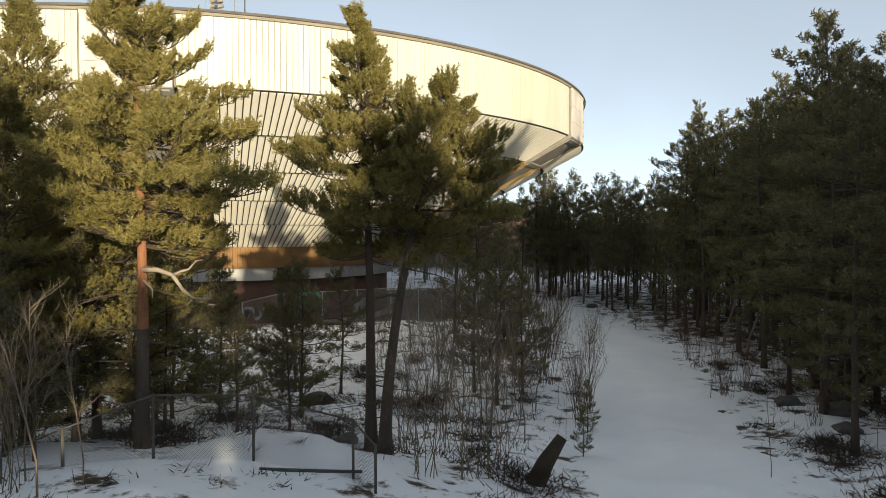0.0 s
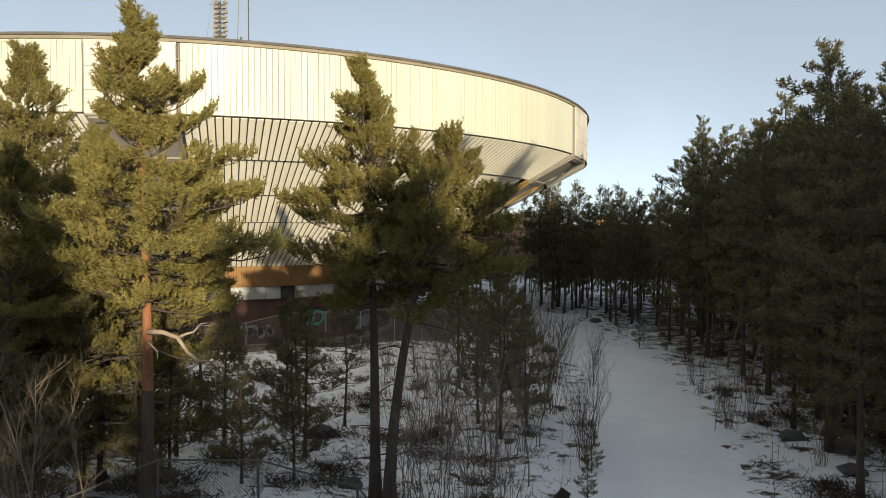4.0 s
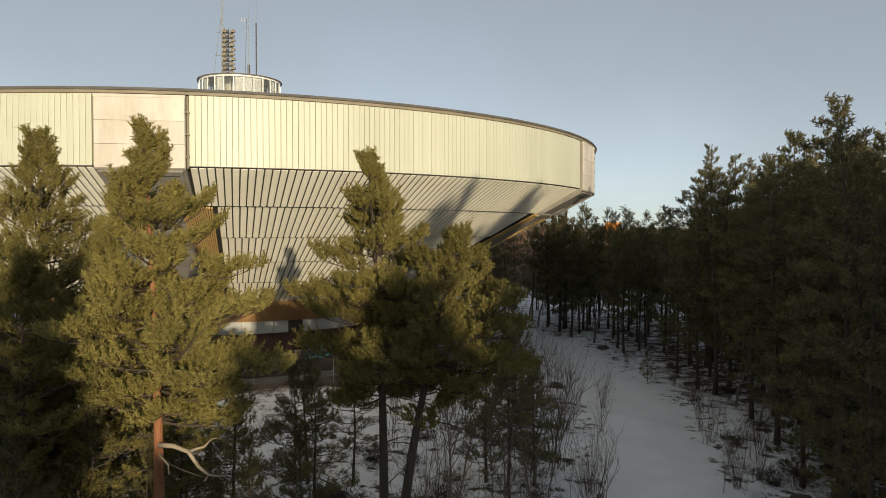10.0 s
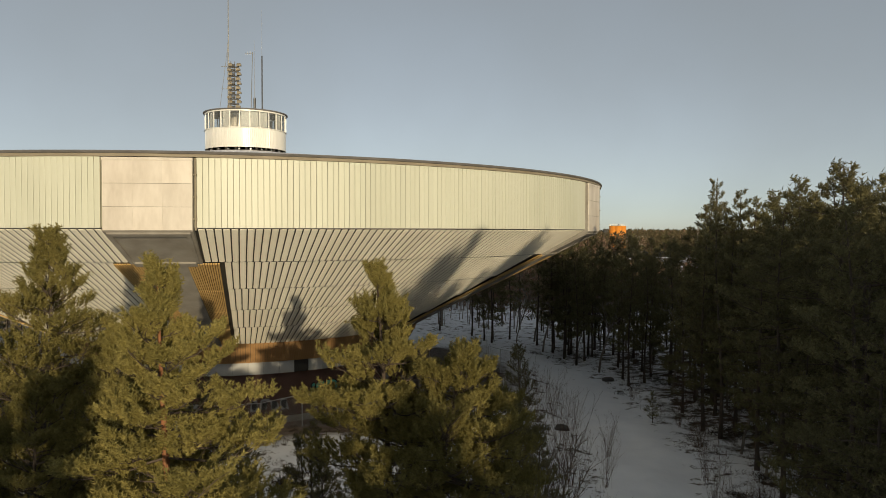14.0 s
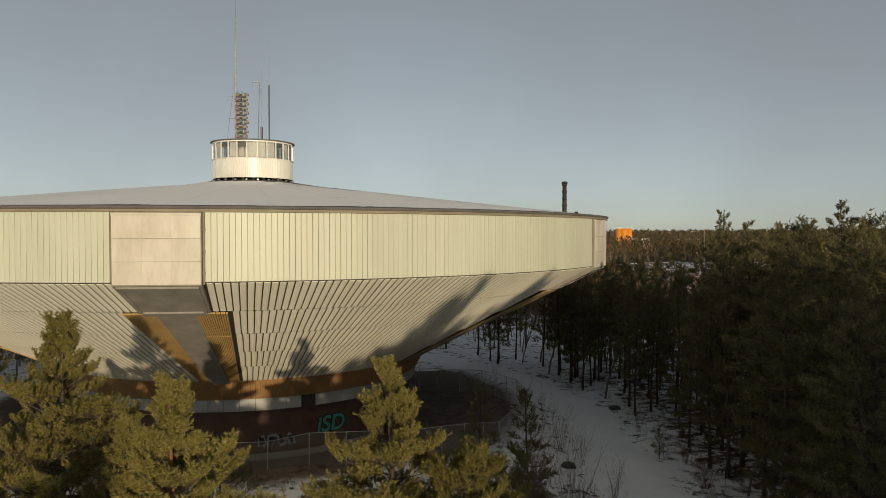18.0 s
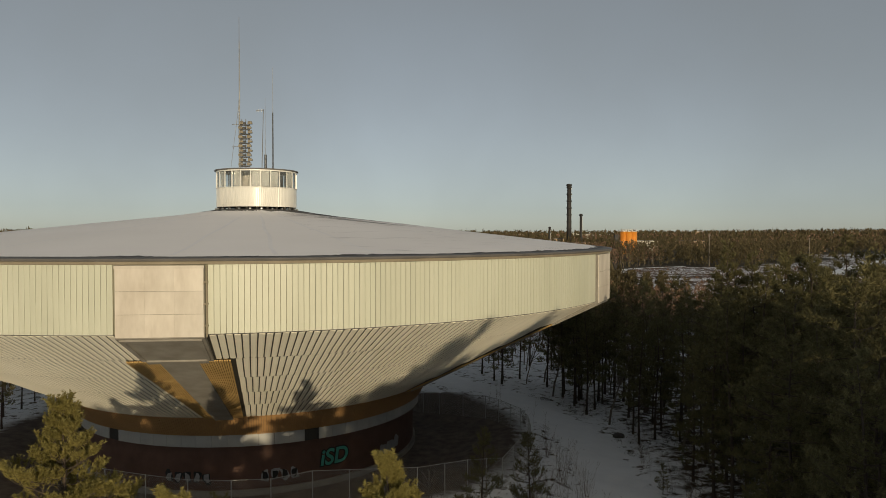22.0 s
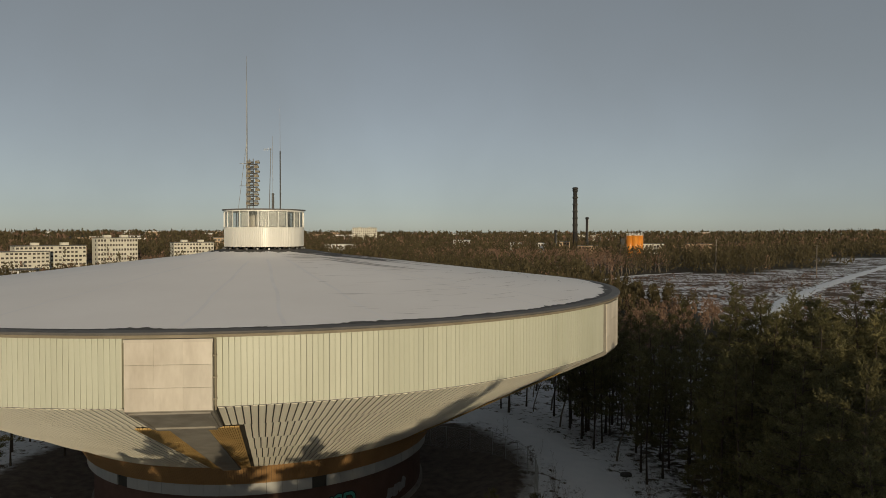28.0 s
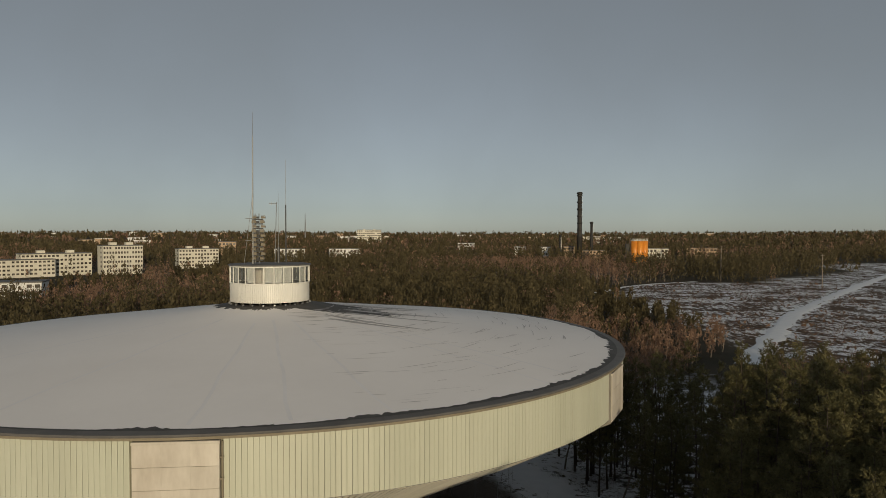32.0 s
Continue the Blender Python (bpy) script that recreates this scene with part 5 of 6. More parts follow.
for x, y, s in ((1.4, 21.0, 0.5), (3.0, 28.0, 0.5), (-0.2, 25.0, 0.55), (1.6, 33.0, 0.6), (4.4, 31.0, 0.55), (-1.6, 35.0, 0.6)):
    put(birch, x, y, s)
for x, y, s in ((4.3, 22.6, 0.95), (4.8, 24.0, 1.0), (5.0, 26.5, 0.9), (10.6, 26.8, 0.95), (11.8, 27.6, 0.8), (12.9, 27.0, 0.7), (11.8, 33.0, 0.9), (12.4, 36.0, 0.9), (13.2, 31.0, 0.8), (7.0, 34.0, 0.8), (8.0, 38.5, 0.8), (7.4, 45.0, 0.8), (4.2, 28.5, 1.3), (5.2, 34.0, 1.4), (3.4, 37.0, 1.5), (13.8, 41.0, 0.9), (14.2, 46.0, 0.9), (6.3, 47.0, 1.0)):
    put(shrub2, x, y, s)
for x, y in ((-42.4, 66.0), (-39.0, 58.0), (-41.5, 62.0), (-43.6, 70.0), (-38.2, 54.5), (-36.4, 61.5), (-40.0, 68.0), (-44.0, 60.0)):
    put(far, x, y, rng.uniform(0.45, 0.6))
put(sapling, 7.9, 17.0, 1.0)
thin_birch = bare_thing("bare_sapling", 94, "tall thin leafless sapling with pale grey bark", "sapling", "bare saplings", PALETWIG, H=5.0, stems=1, spread=0.12, twigs=18, sub=4, r0=0.020, sides=5)
for x, y, s in ((-6.2, 10.8, 1.0), (-6.9, 11.7, 0.9), (-5.8, 11.4, 0.7), (0.4, 14.4, 0.9), (1.0, 15.4, 1.0), (2.3, 20.0, 1.1), (1.2, 22.6, 1.3), (0.0, 21.0, 1.2), (3.2, 24.5, 1.3), (9.8, 26.0, 0.8)):
    put(thin_birch, x, y, s)
for i in range(190):
    y = rng.uniform(18, 70)
    x = path_x(y) + (rng.uniform(2.6, 11) if rng.random() < 0.75 else -rng.uniform(2.6, 5.0))
    put([sapling] * 6 + [shrub2], x, y, rng.uniform(0.4, 0.9))


# ---- fences ----
def fence(name, line, h, wire, label, post_r=0.03, thick=0.003, metal=GALV):
    """Posts on a line of (x, y), a top rail and a chain-link net between them."""
    f = thing(name, (0, 0, 0), label, "fence")
    pts = [Vector((q[0], q[1], q[2] - h if len(q) > 2 else gz(q[0], q[1]))) for q in line]
    for q in pts:
        g = Geo()
        g.tube([q - Vector((0, 0, 0.3)), q + Vector((0, 0, h + 0.03))], [post_r, post_r], 8)
        place("post", g.mesh("post", metal), f)
    for a, b in zip(pts, pts[1:]):
        up = Vector((0, 0, h))
        g = Geo()
        g.tube([a + up, b + up], [0.018, 0.018], 6)
        place("top_rail", g.mesh("top_rail", metal), f)
        g = Geo()
        ln = (b - a).length
        n = int((ln + h) / wire)
        for i in range(n):
            for s in (0, 1):
                u0, u1 = i * wire - h, i * wire
                z0, z1 = 0.0, h
                if u0 < 0:
                    z0, u0 = -u0, 0.0
                if u1 > ln:
                    z1, u1 = h - (u1 - ln), ln
                if z1 - z0 < 0.05:
                    continue
                p0, p1 = (u0, z0), (u1, z1)
                if s:
                    p0, p1 = (ln - u0, z0), (ln - u1, z1)
                q0, q1 = a + (b - a) * (p0[0] / ln) + Vector((0, 0, p0[1])), a + (b - a) * (p1[0] / ln) + Vector((0, 0, p1[1]))
                g.tube([q0, q1], [thick, thick], 3, False)
        place("wire_net", g.mesh("wire_net", metal), f, label="chain-link wire net", kind="stuff")
    return f


fence("chain_link_fence", [(-29.5, 48.0), (-26.5, 46.2), (-23.4, 44.8), (-20.3, 43.8), (-17.3, 43.0), (-14.5, 42.7), (-12.0, 42.5), (-9.4, 42.2), (-7.2, 42.4), (-5.1, 42.3), (-3.1, 42.3), (-1.5, 43.6), (-0.1, 44.9), (1.1, 44.9), (2.1, 44.9), (3.0, 48.1), (4.2, 51.4),
      (4.65, 53.6), (4.65, 55.8), (4.2, 57.9), (3.5, 59.9), (2.6, 61.6), (1.5, 63.3), (-0.5, 65.0), (-2.7, 66.6), (-4.3, 67.6), (-7.0, 69.5), (-9.5, 71.5)], 2.0, 0.16, "tall grey chain-link fence round the foot of the tower", thick=0.004)
fence("low_fence", [(-8.6, 11.2, 2.75), (-7.38, 11.8, 2.9), (-6.66, 12.4, 3.17), (-5.4, 13.2, 3.58), (-3.53, 13.2, 3.58), (-1.65, 13.0, 3.16), (-1.2, 12.6, 2.81)], 1.28, 0.075, "low rusty chain-link fence in the snow", post_r=0.028, thick=0.0026, metal=OLDWIRE)
pole = thing("fallen_rail", (0, 0, 0), "dark pole lying slanted on the snow", "pole")
g = Geo()
g.tube([(-3.36, 12.95, gz(-3.36, 12.95) + 0.04), (-2.4, 13.05, gz(-2.4, 13.05) + 0.06), (-1.5, 13.15, gz(-1.5, 13.15) + 0.08)], [0.035, 0.035, 0.03], 8)
place("pole_body", g.mesh("pole_body", MASTDARK), pole)
log = thing("leaning_log", (0, 0, 0), "dark weathered log leaning in the snow", "log")
g = Geo()
bx, by = 2.0, 15.9
g.tube([(bx, by, gz(bx, by) - 0.2), (bx + 0.33, by + 0.15, gz(bx, by) + 0.42), (bx + 0.72, by + 0.3, gz(bx, by) + 0.95)], [0.26, 0.20, 0.13], 9)
place("log_body", g.mesh("log_body", HEATHER, True), log)


# ---- heather, stones ----
def heather():
    rng = np.random.default_rng(8)
    tris = []
    for _ in range(3800):
        if rng.random() < 0.55:
            x, y = rng.uniform(-16, 5), rng.uniform(8, 42)
        else:
            y = rng.uniform(14, 75)
            x = path_x(y) + rng.uniform(2.8, 16)
        if abs(x - path_x(y)) < 2.7 or math.hypot(x - TOWER.x, y - TOWER.y) < 17 or (np.sin(x * 0.9 + 2) * np.sin(y * 0.8) + rng.normal(0, 0.5)) < 0.25:
            continue
        z = gz(x, y)
        s = rng.uniform(0.10, 0.32)
        c = np.array([x, y, z])
        n = 22
        d = rng.normal(0, 1, (n, 3)) * [1, 1, 0.5] + [0, 0, 0.9]
        d /= np.linalg.norm(d, axis=1)[:, None]
        st = c + rng.normal(0, s * 0.8, (n, 3)) * [1, 1, 0.05]
        pr = np.cross(d, rng.normal(0, 1, (n, 3)))
        pr /= np.linalg.norm(pr, axis=1)[:, None]
        tris.append(np.stack([st - pr * 0.011, st + pr * 0.011, st + d * s * rng.uniform(0.6, 1.5, (n, 1))], 1))
    for _ in range(95):
        if rng.random() < 0.5:
            cx, cy = rng.uniform(-13, 3.5), rng.uniform(14, 34)
        else:
            cy = rng.uniform(13, 45)
            cx = path_x(cy) + rng.uniform(4.0, 11)
        if abs(cx - path_x(cy)) < 3.2:
            continue
        wide = rng.uniform(0.35, 1.1)
        n = int(420 * wide)
        st = np.stack([rng.normal(cx, wide * 0.5, n), rng.normal(cy, wide * 0.5, n), np.zeros(n)], 1)
        st[:, 2] = ground_z(st[:, 0], st[:, 1]) + rng.uniform(0, 0.28, n) * wide
        d = rng.normal(0, 1, (n, 3)) * [1, 1, 0.5] + [0, 0, 0.8]
        d /= np.linalg.norm(d, axis=1)[:, None]
        pr = np.cross(d, rng.normal(0, 1, (n, 3)))
        pr /= np.linalg.norm(pr, axis=1)[:, None]
        tris.append(np.stack([st - pr * 0.012, st + pr * 0.012, st + d * rng.uniform(0.15, 0.38, (n, 1))], 1))
    tagged(new("heather", tri_mesh("heather", np.concatenate(tris), HEATHER)), "dark heather and crowberry tufts poking through snow", "heather", kind="stuff")


heather()


def stone(seed, s):
    r = random.Random(seed)
    bm = bmesh.new()
    bmesh.ops.create_icosphere(bm, subdivisions=2, radius=s)
    for v in bm.verts:
        v.co *= 1 + 0.35 * noise.noise(v.co * (1.4 / s) + Vector((seed, 0, 0)))
        v.co.z *= 0.55
    me = bpy.data.meshes.new("boulder")
    bm.to_mesh(me)
    bm.free()
    me.materials.append(ROCK)
    return me


for i, (x, y, s) in enumerate(((12.2, 25.0, 0.45), (13.0, 23.0, 0.6), (12.0, 21.0, 0.4), (14.2, 26.0, 0.5), (-2.6, 19.0, 0.35), (-7.2, 17.8, 0.4), (12.4, 59.3, 0.5), (6.4, 44.6, 0.5), (-4.5, 25.5, 0.6))):
    ob = tagged(new("boulder", stone(i, s)), "dark mossy boulder half sunk in snow", "boulder", "boulders")
    ob.location = (x, y, gz(x, y) + s * 0.1)
    ob.rotation_euler = (0, 0, i * 1.3)


# ---- distance ----
def on_heath(x, y, k=1.0):
    return any((x - a) ** 2 + (y - b) ** 2 < (r * k) ** 2 for a, b, r in HEATH)


HOUSES = []


def block(at, rz, size, floors, cols, wall, label, roof_box=True, group="flats on the horizon"):
    """A block of flats: walls, flat roof, rows of windows on the two seen sides. at: the middle of its foot."""
    w, d, h = size
    HOUSES.append((at[0], at[1], w * 0.6 + 6))
    b = thing("apartment_block", (at[0], at[1], gz(at[0], at[1])), label, "apartment building", group)
    b.rotation_euler = (0, 0, rz)
    g = Geo()
    g.box((0, 0, h / 2), (w, d, h))
    place("wall", g.mesh("wall", wall), b)
    g = Geo()
    g.box((0, 0, h + 0.25), (w + 0.6, d + 0.6, 0.5))
    place("roof", g.mesh("roof", FASCIA), b)
    if roof_box:
        for u in (-0.2, 0.22):
            g = Geo()
            g.box((w * u, 0, h + 1.2), (4.0, 3.5, 1.6))
            place("roof_housing", g.mesh("roof_housing", wall), b)
    fh, cw = (h - 0.8) / floors, w / cols
    g = Geo()
    g.box((0, 0, 0), (cw * 0.62, 0.12, fh * 0.48))
    pane = g.mesh("window", PANE)
    g = Geo()
    g.box((0, 0, 0), (0.12, 1.6, fh * 0.48))
    side = g.mesh("window", PANE)
    for i in range(floors):
        z = 0.9 + (i + 0.5) * fh
        for j in range(cols):
            if (i * 7 + j * 3) % 11 == 0:
                continue
            place("window", pane, b, Matrix.Translation((-w / 2 + (j + 0.5) * cw, -d / 2 - 0.02, z)))
        for s in (-1, 1):
            place("window", side, b, Matrix.Translation((s * (w / 2 + 0.02), -d * 0.15, z)))
    return b


PANE = material("dark_window_panes", (0.05, 0.045, 0.04), (0.14, 0.12, 0.10), 0.15, 0.3, 5, 0, vary=0.4, spec=0.5)
PALE = material("pale_rendered_wall", (0.60, 0.57, 0.48), (0.72, 0.69, 0.60), 0.8, 0.15, 3, 0.02, vary=0.06)
TAN = material("tan_brick_wall", (0.40, 0.28, 0.18), (0.52, 0.38, 0.26), 0.85, 0.2, 3, 0.02, vary=0.06)
WHITEW = material("white_hall_wall", (0.66, 0.66, 0.64), (0.78, 0.78, 0.76), 0.7, 0.1, 2, 0.02, vary=0.08)
SILO = material("orange_tank_paint", (0.62, 0.20, 0.02), (0.78, 0.30, 0.04), 0.35, 0.2, 2, 0.02, vary=0.05, spec=0.5)
CHIM = material("black_chimney_steel", (0.025, 0.024, 0.023), (0.05, 0.047, 0.045), 0.6, 0.3, 2, 0.05)

# flats and halls
block((-246, 404), 0.80, (37, 12, 12.6), 5, 17, PALE, "long pale five-storey block of flats among trees")
block((-253.5, 384), 0.80, (33, 9, 9.6), 4, 15, PALE, "lower pale wing in front of a block of flats", False)
block((-214.5, 419), 0.75, (22.5, 12, 17.0), 6, 14, PALE, "pale six-storey block of flats above the pines")
block((-198, 495), 0.62, (27, 12, 13.4), 5, 13, PALE, "pale five-storey block of flats above the pines")
block((-176, 262), 0.35, (22, 12, 6.0), 2, 8, WHITEW, "low white house with a flat snowy roof", False)
block((-165, 620), 0.25, (26, 12, 10.5), 3, 9, WHITEW, "long white three-storey house in the wood", False)
block((-131, 700), 0.2, (30, 12, 9.0), 2, 9, WHITEW, "long low white house in the wood", False)
block((-270, 760), 0.3, (18, 14, 15.0), 3, 5, TAN, "tan brick house with plain walls in the wood", False)
block((88, 690), -0.1, (10, 9, 11.5), 3, 3, TAN, "small orange-brown brick building beside the chimney", False)
block((70, 740), -0.1, (11, 10, 10.0), 2, 4, WHITEW, "low white works building in the wood", False)
block((112, 700), -0.1, (26, 10, 7.5), 2, 8, TAN, "low brown works building between chimneys and tanks", False)
block((48, 800), -0.1, (12, 10, 9.5), 2, 4, WHITEW, "low pale works building in the wood", False)
block((170, 700), -0.15, (28, 10, 9.5), 2, 8, PALE, "low pale house at the wood's edge", False)
block((235, 760), -0.2, (30, 10, 8.5), 2, 8, TAN, "long low brown building at the wood's edge", False)
block((-225, 1480), 0.1, (50, 20, 29.0), 6, 12, PALE, "tall pale building standing over the far woods")
block((-15, 1000), 0.0, (24, 14, 9.5), 2, 6, WHITEW, "white hall in the far woods", False)
fr = random.Random(77)
for i in range(34):
    d = fr.uniform(1500, 3300)
    a = radians(fr.choice([fr.uniform(-36, -22), fr.uniform(-22, -14), fr.uniform(-14, -4), fr.uniform(-4, 22)]))
    x, y = d * math.sin(a), d * math.cos(a)
    w, h = fr.uniform(14, 60), fr.uniform(2, 7)
    hall = thing("far_hall", (x, y, gz(x, y)), "white hall far off among the woods", "building", "far white halls")
    hall.rotation_euler = (0, 0, -a + fr.uniform(-0.2, 0.2))
    q = Geo()
    q.box((0, 0, (h + 8) / 2), (w, 20, h + 8))
    place("hall_wall", q.mesh("hall_wall", fr.choice([WHITEW, WHITEW, PALE, TAN])), hall)
    q = Geo()
    q.box((0, 0, h + 8.4), (w + 1, 21, 0.8))
    place("hall_roof", q.mesh("hall_roof", fr.choice([ROOFSNOW, FASCIA])), hall)
    HOUSES.append((x, y, w * 0.6 + 20))


def chimney(x, y, h, r, label, bands):
    c = thing("chimney", (x, y, gz(x, y) - 0.3), label, "chimney", "factory chimneys")
    q = Geo()
    q.tube([(0, 0, 0), (0, 0, h)], [r * 1.1, r * 0.92], 20)
    place("shaft", q.mesh("shaft", CHIM, True), c)
    for i in range(bands):
        z = h * (0.35 + 0.62 * i / max(1, bands - 1))
        q = Geo()
        q.tube([(0, 0, z - 1.0), (0, 0, z - 0.3), (0, 0, z + 0.3), (0, 0, z + 1.0)], [r * 0.95, r * 1.22, r * 1.22, r * 0.95], 20, False)
        place("collar", q.mesh("collar", CHIM, True), c)
    q = Geo()
    q.tube([(0, 0, h - 0.6), (0, 0, h + 0.6), (0, 0, h + 1.4)], [r * 1.25, r * 1.35, r * 0.8], 20)
    place("crown_rim", q.mesh("crown_rim", CHIM, True), c)
    q = Geo()
    for k in range(12):
        q.box((r * 1.02 * math.cos(0.3), -r * 1.05, h * 0.45 + k * h * 0.045), (0.6, 0.1, 0.2))
    place("ladder", q.mesh("ladder", STEEL), c, kind="stuff")


chimney(94.9, 668, 61.5, 2.1, "tall black steel factory chimney with thick collars", 7)
chimney(111.0, 700, 34.5, 1.35, "slim dark factory chimney with a flared head", 1)
chimney(79.5, 690, 22.0, 1.0, "short brick-brown factory chimney", 0)
tank0 = thing("storage_tank", (128.8, 592.5, gz(128, 592) - 0.5), "tall orange steel storage tank with railings", "tank", "orange tanks")
q = Geo()
q.tube([(0, 0, 0), (0, 0, 18.6)], [3.0, 3.0], 28)
place("shell", q.mesh("shell", SILO, True), tank0)
q = Geo()
q.tube([(0, 0, 18.6), (0, 0, 19.3)], [3.05, 0.4], 28)
place("lid", q.mesh("lid", STEEL, True), tank0)
for k in range(10):
    q = Geo()
    w = k * 0.628
    q.tube([(2.9 * math.cos(w), 2.9 * math.sin(w), 18.6), (2.9 * math.cos(w), 2.9 * math.sin(w), 20.4)], [0.12, 0.12], 5)
    place("rail_post", q.mesh("rail_post", STEEL), tank0)
q = Geo()
pts = [(2.9 * math.cos(w), 2.9 * math.sin(w), 20.3) for w in np.linspace(0, 2 * math.pi, 25)]
q.tube(pts, [0.09] * 25, 5, False)
place("rail", q.mesh("rail", STEEL), tank0)
copy_thing(tank0, Matrix.Translation((132.9, 591.5, gz(134, 592) - 0.5)))
copy_thing(tank0, Matrix.Translation((137.0, 593.5, gz(138, 593) - 0.5)))
copy_thing(tank0, Matrix.Translation((132.0, 597.5, gz(132, 597) - 0.5)))
HOUSES.append((133, 593, 30))
q = Geo()
stair = thing("stair_tower", (123.2, 594, gz(123, 594) - 0.3), "dark open stair tower beside the orange tanks", "tower")
q.box((0, 0, 8.0), (3.0, 3.0, 16.0))
place("cage", q.mesh("cage", CHIM), stair)
lat = thing("lattice_mast", (-364.8, 1500, gz(-365, 1500)), "thin lattice mast on the far woods", "mast")
q = Geo()
q.tube([(0, 0, 0), (0, 0, 40), (0, 0, 66 - gz(-365, 1500))], [1.6, 1.3, 0.5], 6)
place("lattice", q.mesh("lattice", STEEL), lat)
for i, (x, y, h) in enumerate(((124.0, 370, 17), (158.9, 337, 15), (168, 500, 16))):
    pl = thing("light_pole", (x, y, gz(x, y) - 0.2), "thin pale wooden power pole on the heath", "pole", "poles on the heath")
    q = Geo()
    q.tube([(0, 0, 0), (0, 0, h)], [0.24, 0.16], 6)
    place("shaft", q.mesh("shaft", BIRCH), pl)
    q = Geo()
    q.box((0, 0, h - 0.6), (2.0, 0.15, 0.15))
    place("arm", q.mesh("arm", BIRCH), pl)


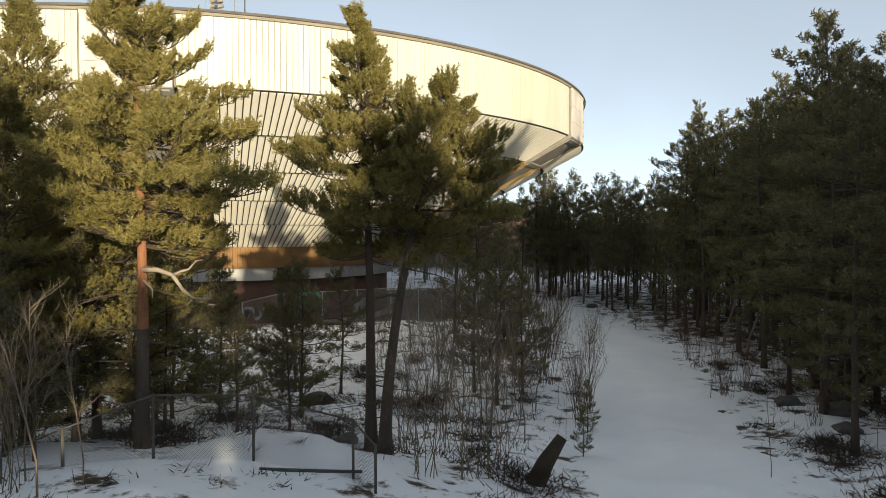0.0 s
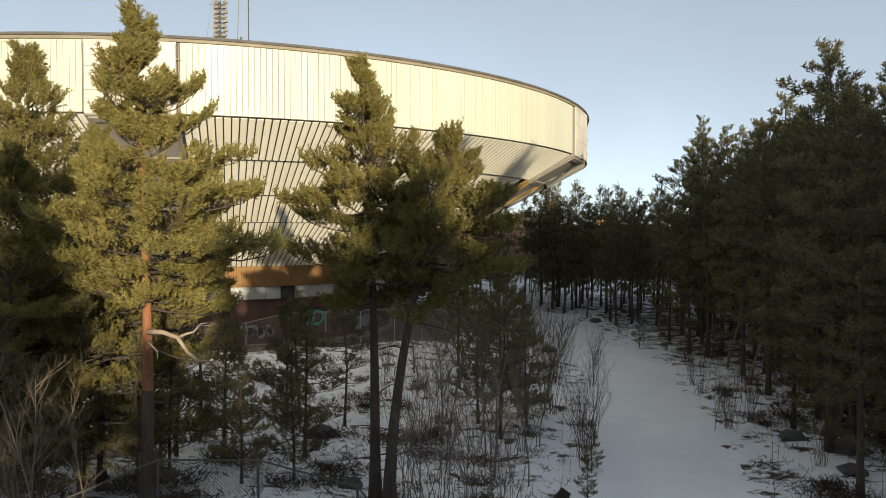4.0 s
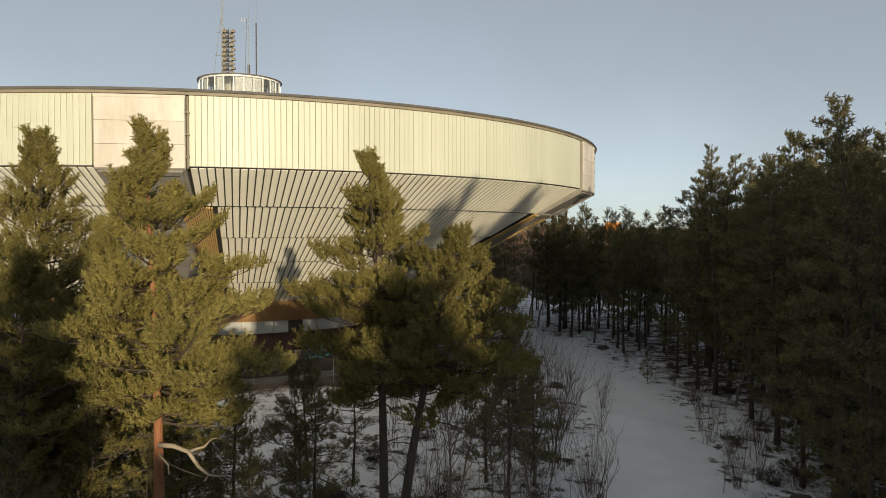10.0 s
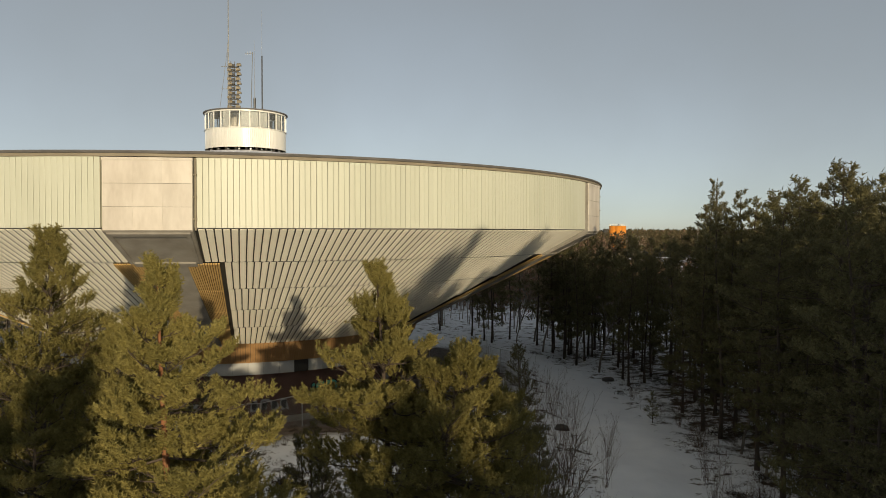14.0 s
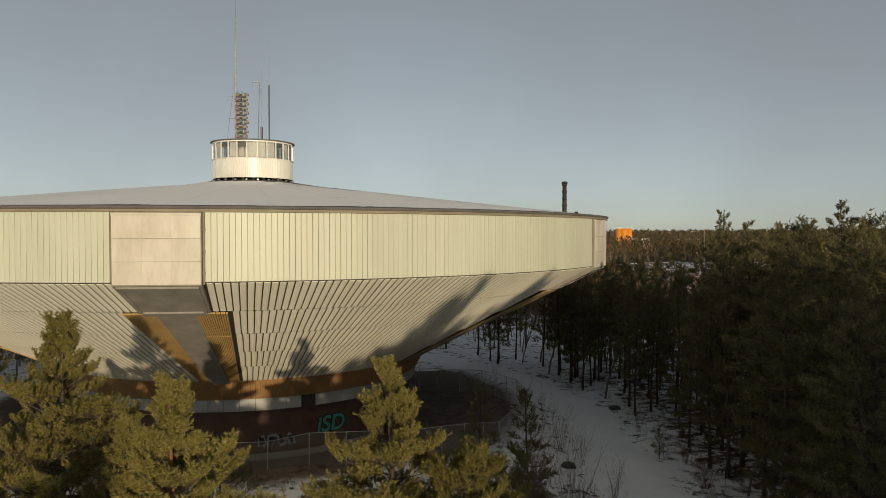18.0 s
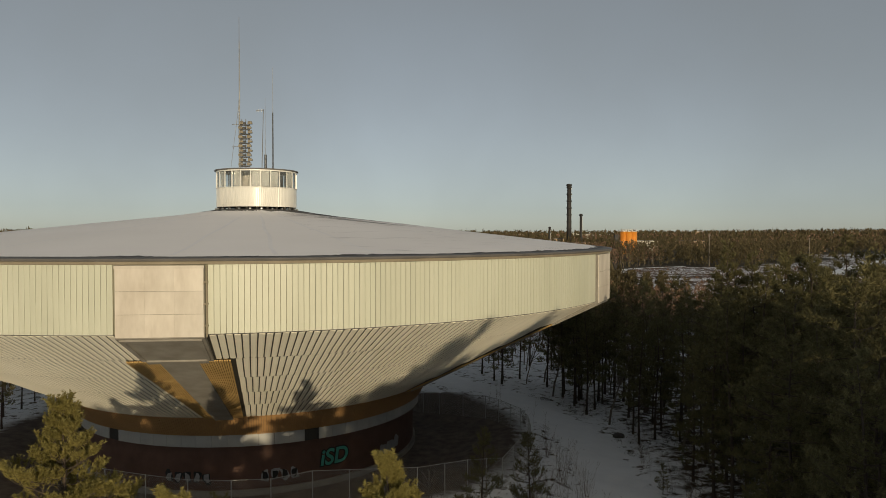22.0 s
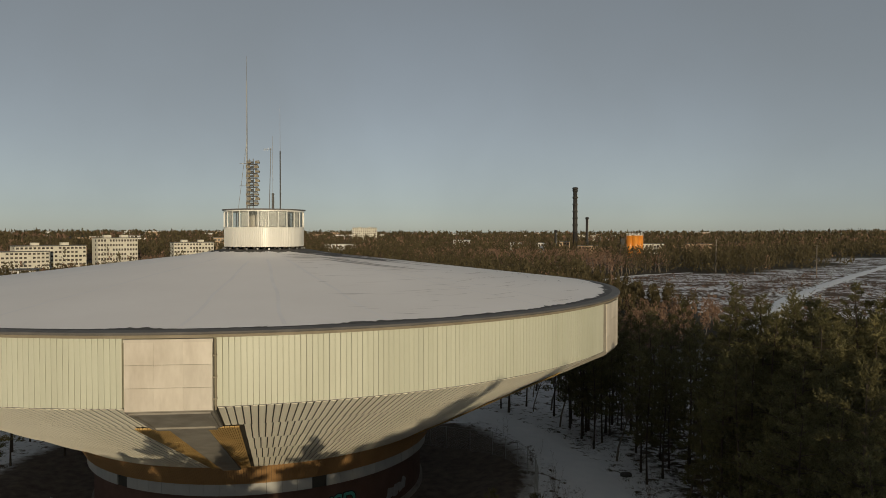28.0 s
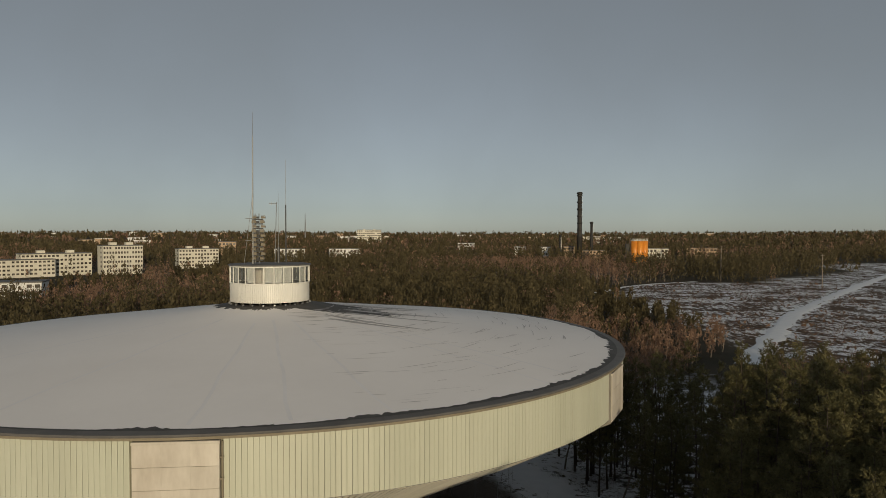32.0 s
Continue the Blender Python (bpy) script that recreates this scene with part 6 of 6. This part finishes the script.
def far_woods():
    rng = np.random.default_rng(21)
    green, brown, stems = [], [], []

    def clear(x, y):
        if on_heath(x, y, 1.02 + 0.05 * math.sin(x * 0.13) + 0.04 * math.sin(y * 0.21)):
            return False
        if abs(y - 140) < 60 and abs(x - (52 + (y - 140) * 0.55)) < 7:
            return False
        if math.degrees(math.atan2(x, y)) > np.interp(y, [112, 140, 165, 200, 235, 306], [22.0, 19.5, 18.0, 14.5, 11.5, 10.2]) + 0.8 * math.sin(y * 0.17) and 112 < y < 300:
            return False
        if math.hypot(x - TOWER.x, y - TOWER.y) < 36:
            return False
        for a, b, r in HOUSES:
            if abs(x - a) < r and -max(r * 1.6, min(120, b * 0.27)) < y - b < r * 0.5 and rng.random() < 0.86:
                return False
        return True

    def crown(x, y, h, wide, n, size, low, out):
        z0 = gz(x, y)
        u = rng.uniform(0, 1, n) ** 0.8
        zz = z0 + h * (low + (1 - low) * u)
        rad = wide * np.sqrt(np.clip(1 - (2 * u - 0.75) ** 2 / 1.7, 0.03, 1)) * np.sqrt(rng.uniform(0.15, 1, n))
        a = rng.uniform(0, 6.28, n)
        c = np.stack([x + rad * np.cos(a), y + rad * np.sin(a), zz], 1)
        out.append(c[:, None] + rng.normal(0, 1, (n, 3, 3)) * size * np.array([0.7, 0.7, 1.25]))

    for d0, d1, gap, n, size in ((84, 130, 3.1, 300, 0.19), (130, 220, 3.9, 130, 0.29), (220, 500, 5.6, 60, 0.44), (500, 1000, 9.5, 24, 0.85), (1000, 1900, 21.0, 12, 2.2), (1900, 3900, 48.0, 12, 4.5)):
        d = d0
        while d < d1:
            k = int(d * radians(80) / gap)
            for i in range(k):
                a = radians(-40) + radians(80) * (i + rng.uniform(-0.45, 0.45)) / k
                r = d + rng.uniform(-0.6, 0.6) * gap
                x, y = r * math.sin(a), r * math.cos(a)
                if r < 130 and y < 84 and x > -47:
                    continue
                if y < 92 and -47 < x < path_x(y) + 3:
                    continue
                if not clear(x, y) or rng.random() < 0.12:
                    continue
                decid = math.sin(x * 0.021 + 1.0) * math.sin(y * 0.017 + 0.6) + 0.35 * math.sin(x * 0.09) * math.sin(y * 0.07) + rng.normal(0, 0.25) + (0.5 if 10 < x < 75 and 120 < y < 420 else 0)
                for hx, hy, hw in HOUSES[:4]:
                    hd = math.hypot(hx, hy)
                    if abs(math.atan2(x, y) - math.atan2(hx, hy)) < hw * 0.75 / hd and hd * 0.5 < r < hd and rng.random() < 0.93:
                        screen = 0.42
                        break
                else:
                    screen = 1.0
                ang = math.degrees(math.atan2(x, y))
                lowered = screen if screen < 1 else 0.54 if 150 < r < 330 and ang > 8.8 else 0.62 if r < 200 and ang > 9.5 else 1.0
                big = lowered if r < 1000 else 1.0 + (r - 1000) / 9000
                if decid > 0.28:
                    h = rng.uniform(7, 12) * big
                    crown(x, y, h, h * 0.20 * max(1.0, size * 0.8), int(n * 0.75), size * 0.75, 0.25, brown)
                    if r < 420:
                        z0 = gz(x, y)
                        w = 0.05 + 0.07 * rng.random()
                        lx, ly = rng.normal(0, 0.5, 2)
                        stems.append([[(x - w, y, z0), (x + w, y, z0), (x + lx, y + ly, z0 + h * 0.93)]])
                else:
                    h = rng.uniform(8.5, 13.5) * big
                    crown(x, y, h, h * rng.uniform(0.14, 0.20) * max(1.0, size * 0.75), n, size, 0.28 if r < 220 else 0.1, green)
                    if r < 160:
                        z0 = gz(x, y)
                        stems.append([[(x - 0.16, y, z0), (x + 0.16, y, z0), (x, y, z0 + h * 0.8)]])
            d += gap * 0.95
    tagged(new("far_pine_wood", tri_mesh("far_pine_wood", np.concatenate(green), NEEDLES_FAR)), "dark green pine woods reaching to the horizon", "woods", kind="stuff")
    tagged(new("far_birch_wood", tri_mesh("far_birch_wood", np.concatenate(brown), TWIGMASS)), "reddish-brown leafless birch woods", "woods", kind="stuff")
    tagged(new("far_stems", tri_mesh("far_stems", np.concatenate(stems), BIRCH)), "pale thin trunks in the woods", "trunks", kind="stuff")
    # low scrub on the heath
    sc = []
    trk = np.array([(50, 136), (60.5, 154.5), (93.6, 217.8), (150, 302), (232, 417), (330, 555)])
    for _ in range(10000):
        a, b, r = HEATH[rng.integers(0, 6)]
        x, y = a + rng.uniform(-r, r), b + rng.uniform(-r, r)
        if not on_heath(x, y, 1.0) or abs(x - np.interp(y, trk[:, 1], trk[:, 0])) < 4.5:
            continue
        z = gz(x, y)
        h = rng.uniform(0.12, 0.5) if rng.random() < 0.97 else rng.uniform(0.8, 2.2)
        n = 7
        c = np.array([x, y, z]) + rng.normal(0, 1, (n, 3)) * [h * 1.3, h * 0.8, 0.05] + [0, 0, h * 0.35]
        sc.append(c[:, None] + rng.normal(0, 1, (n, 3, 3)) * h * 0.2)
    tagged(new("heath_scrub", tri_mesh("heath_scrub", np.concatenate(sc), TWIGMASS)), "low brown scrub scattered over the snowy heath", "scrub", kind="stuff")


far_woods()
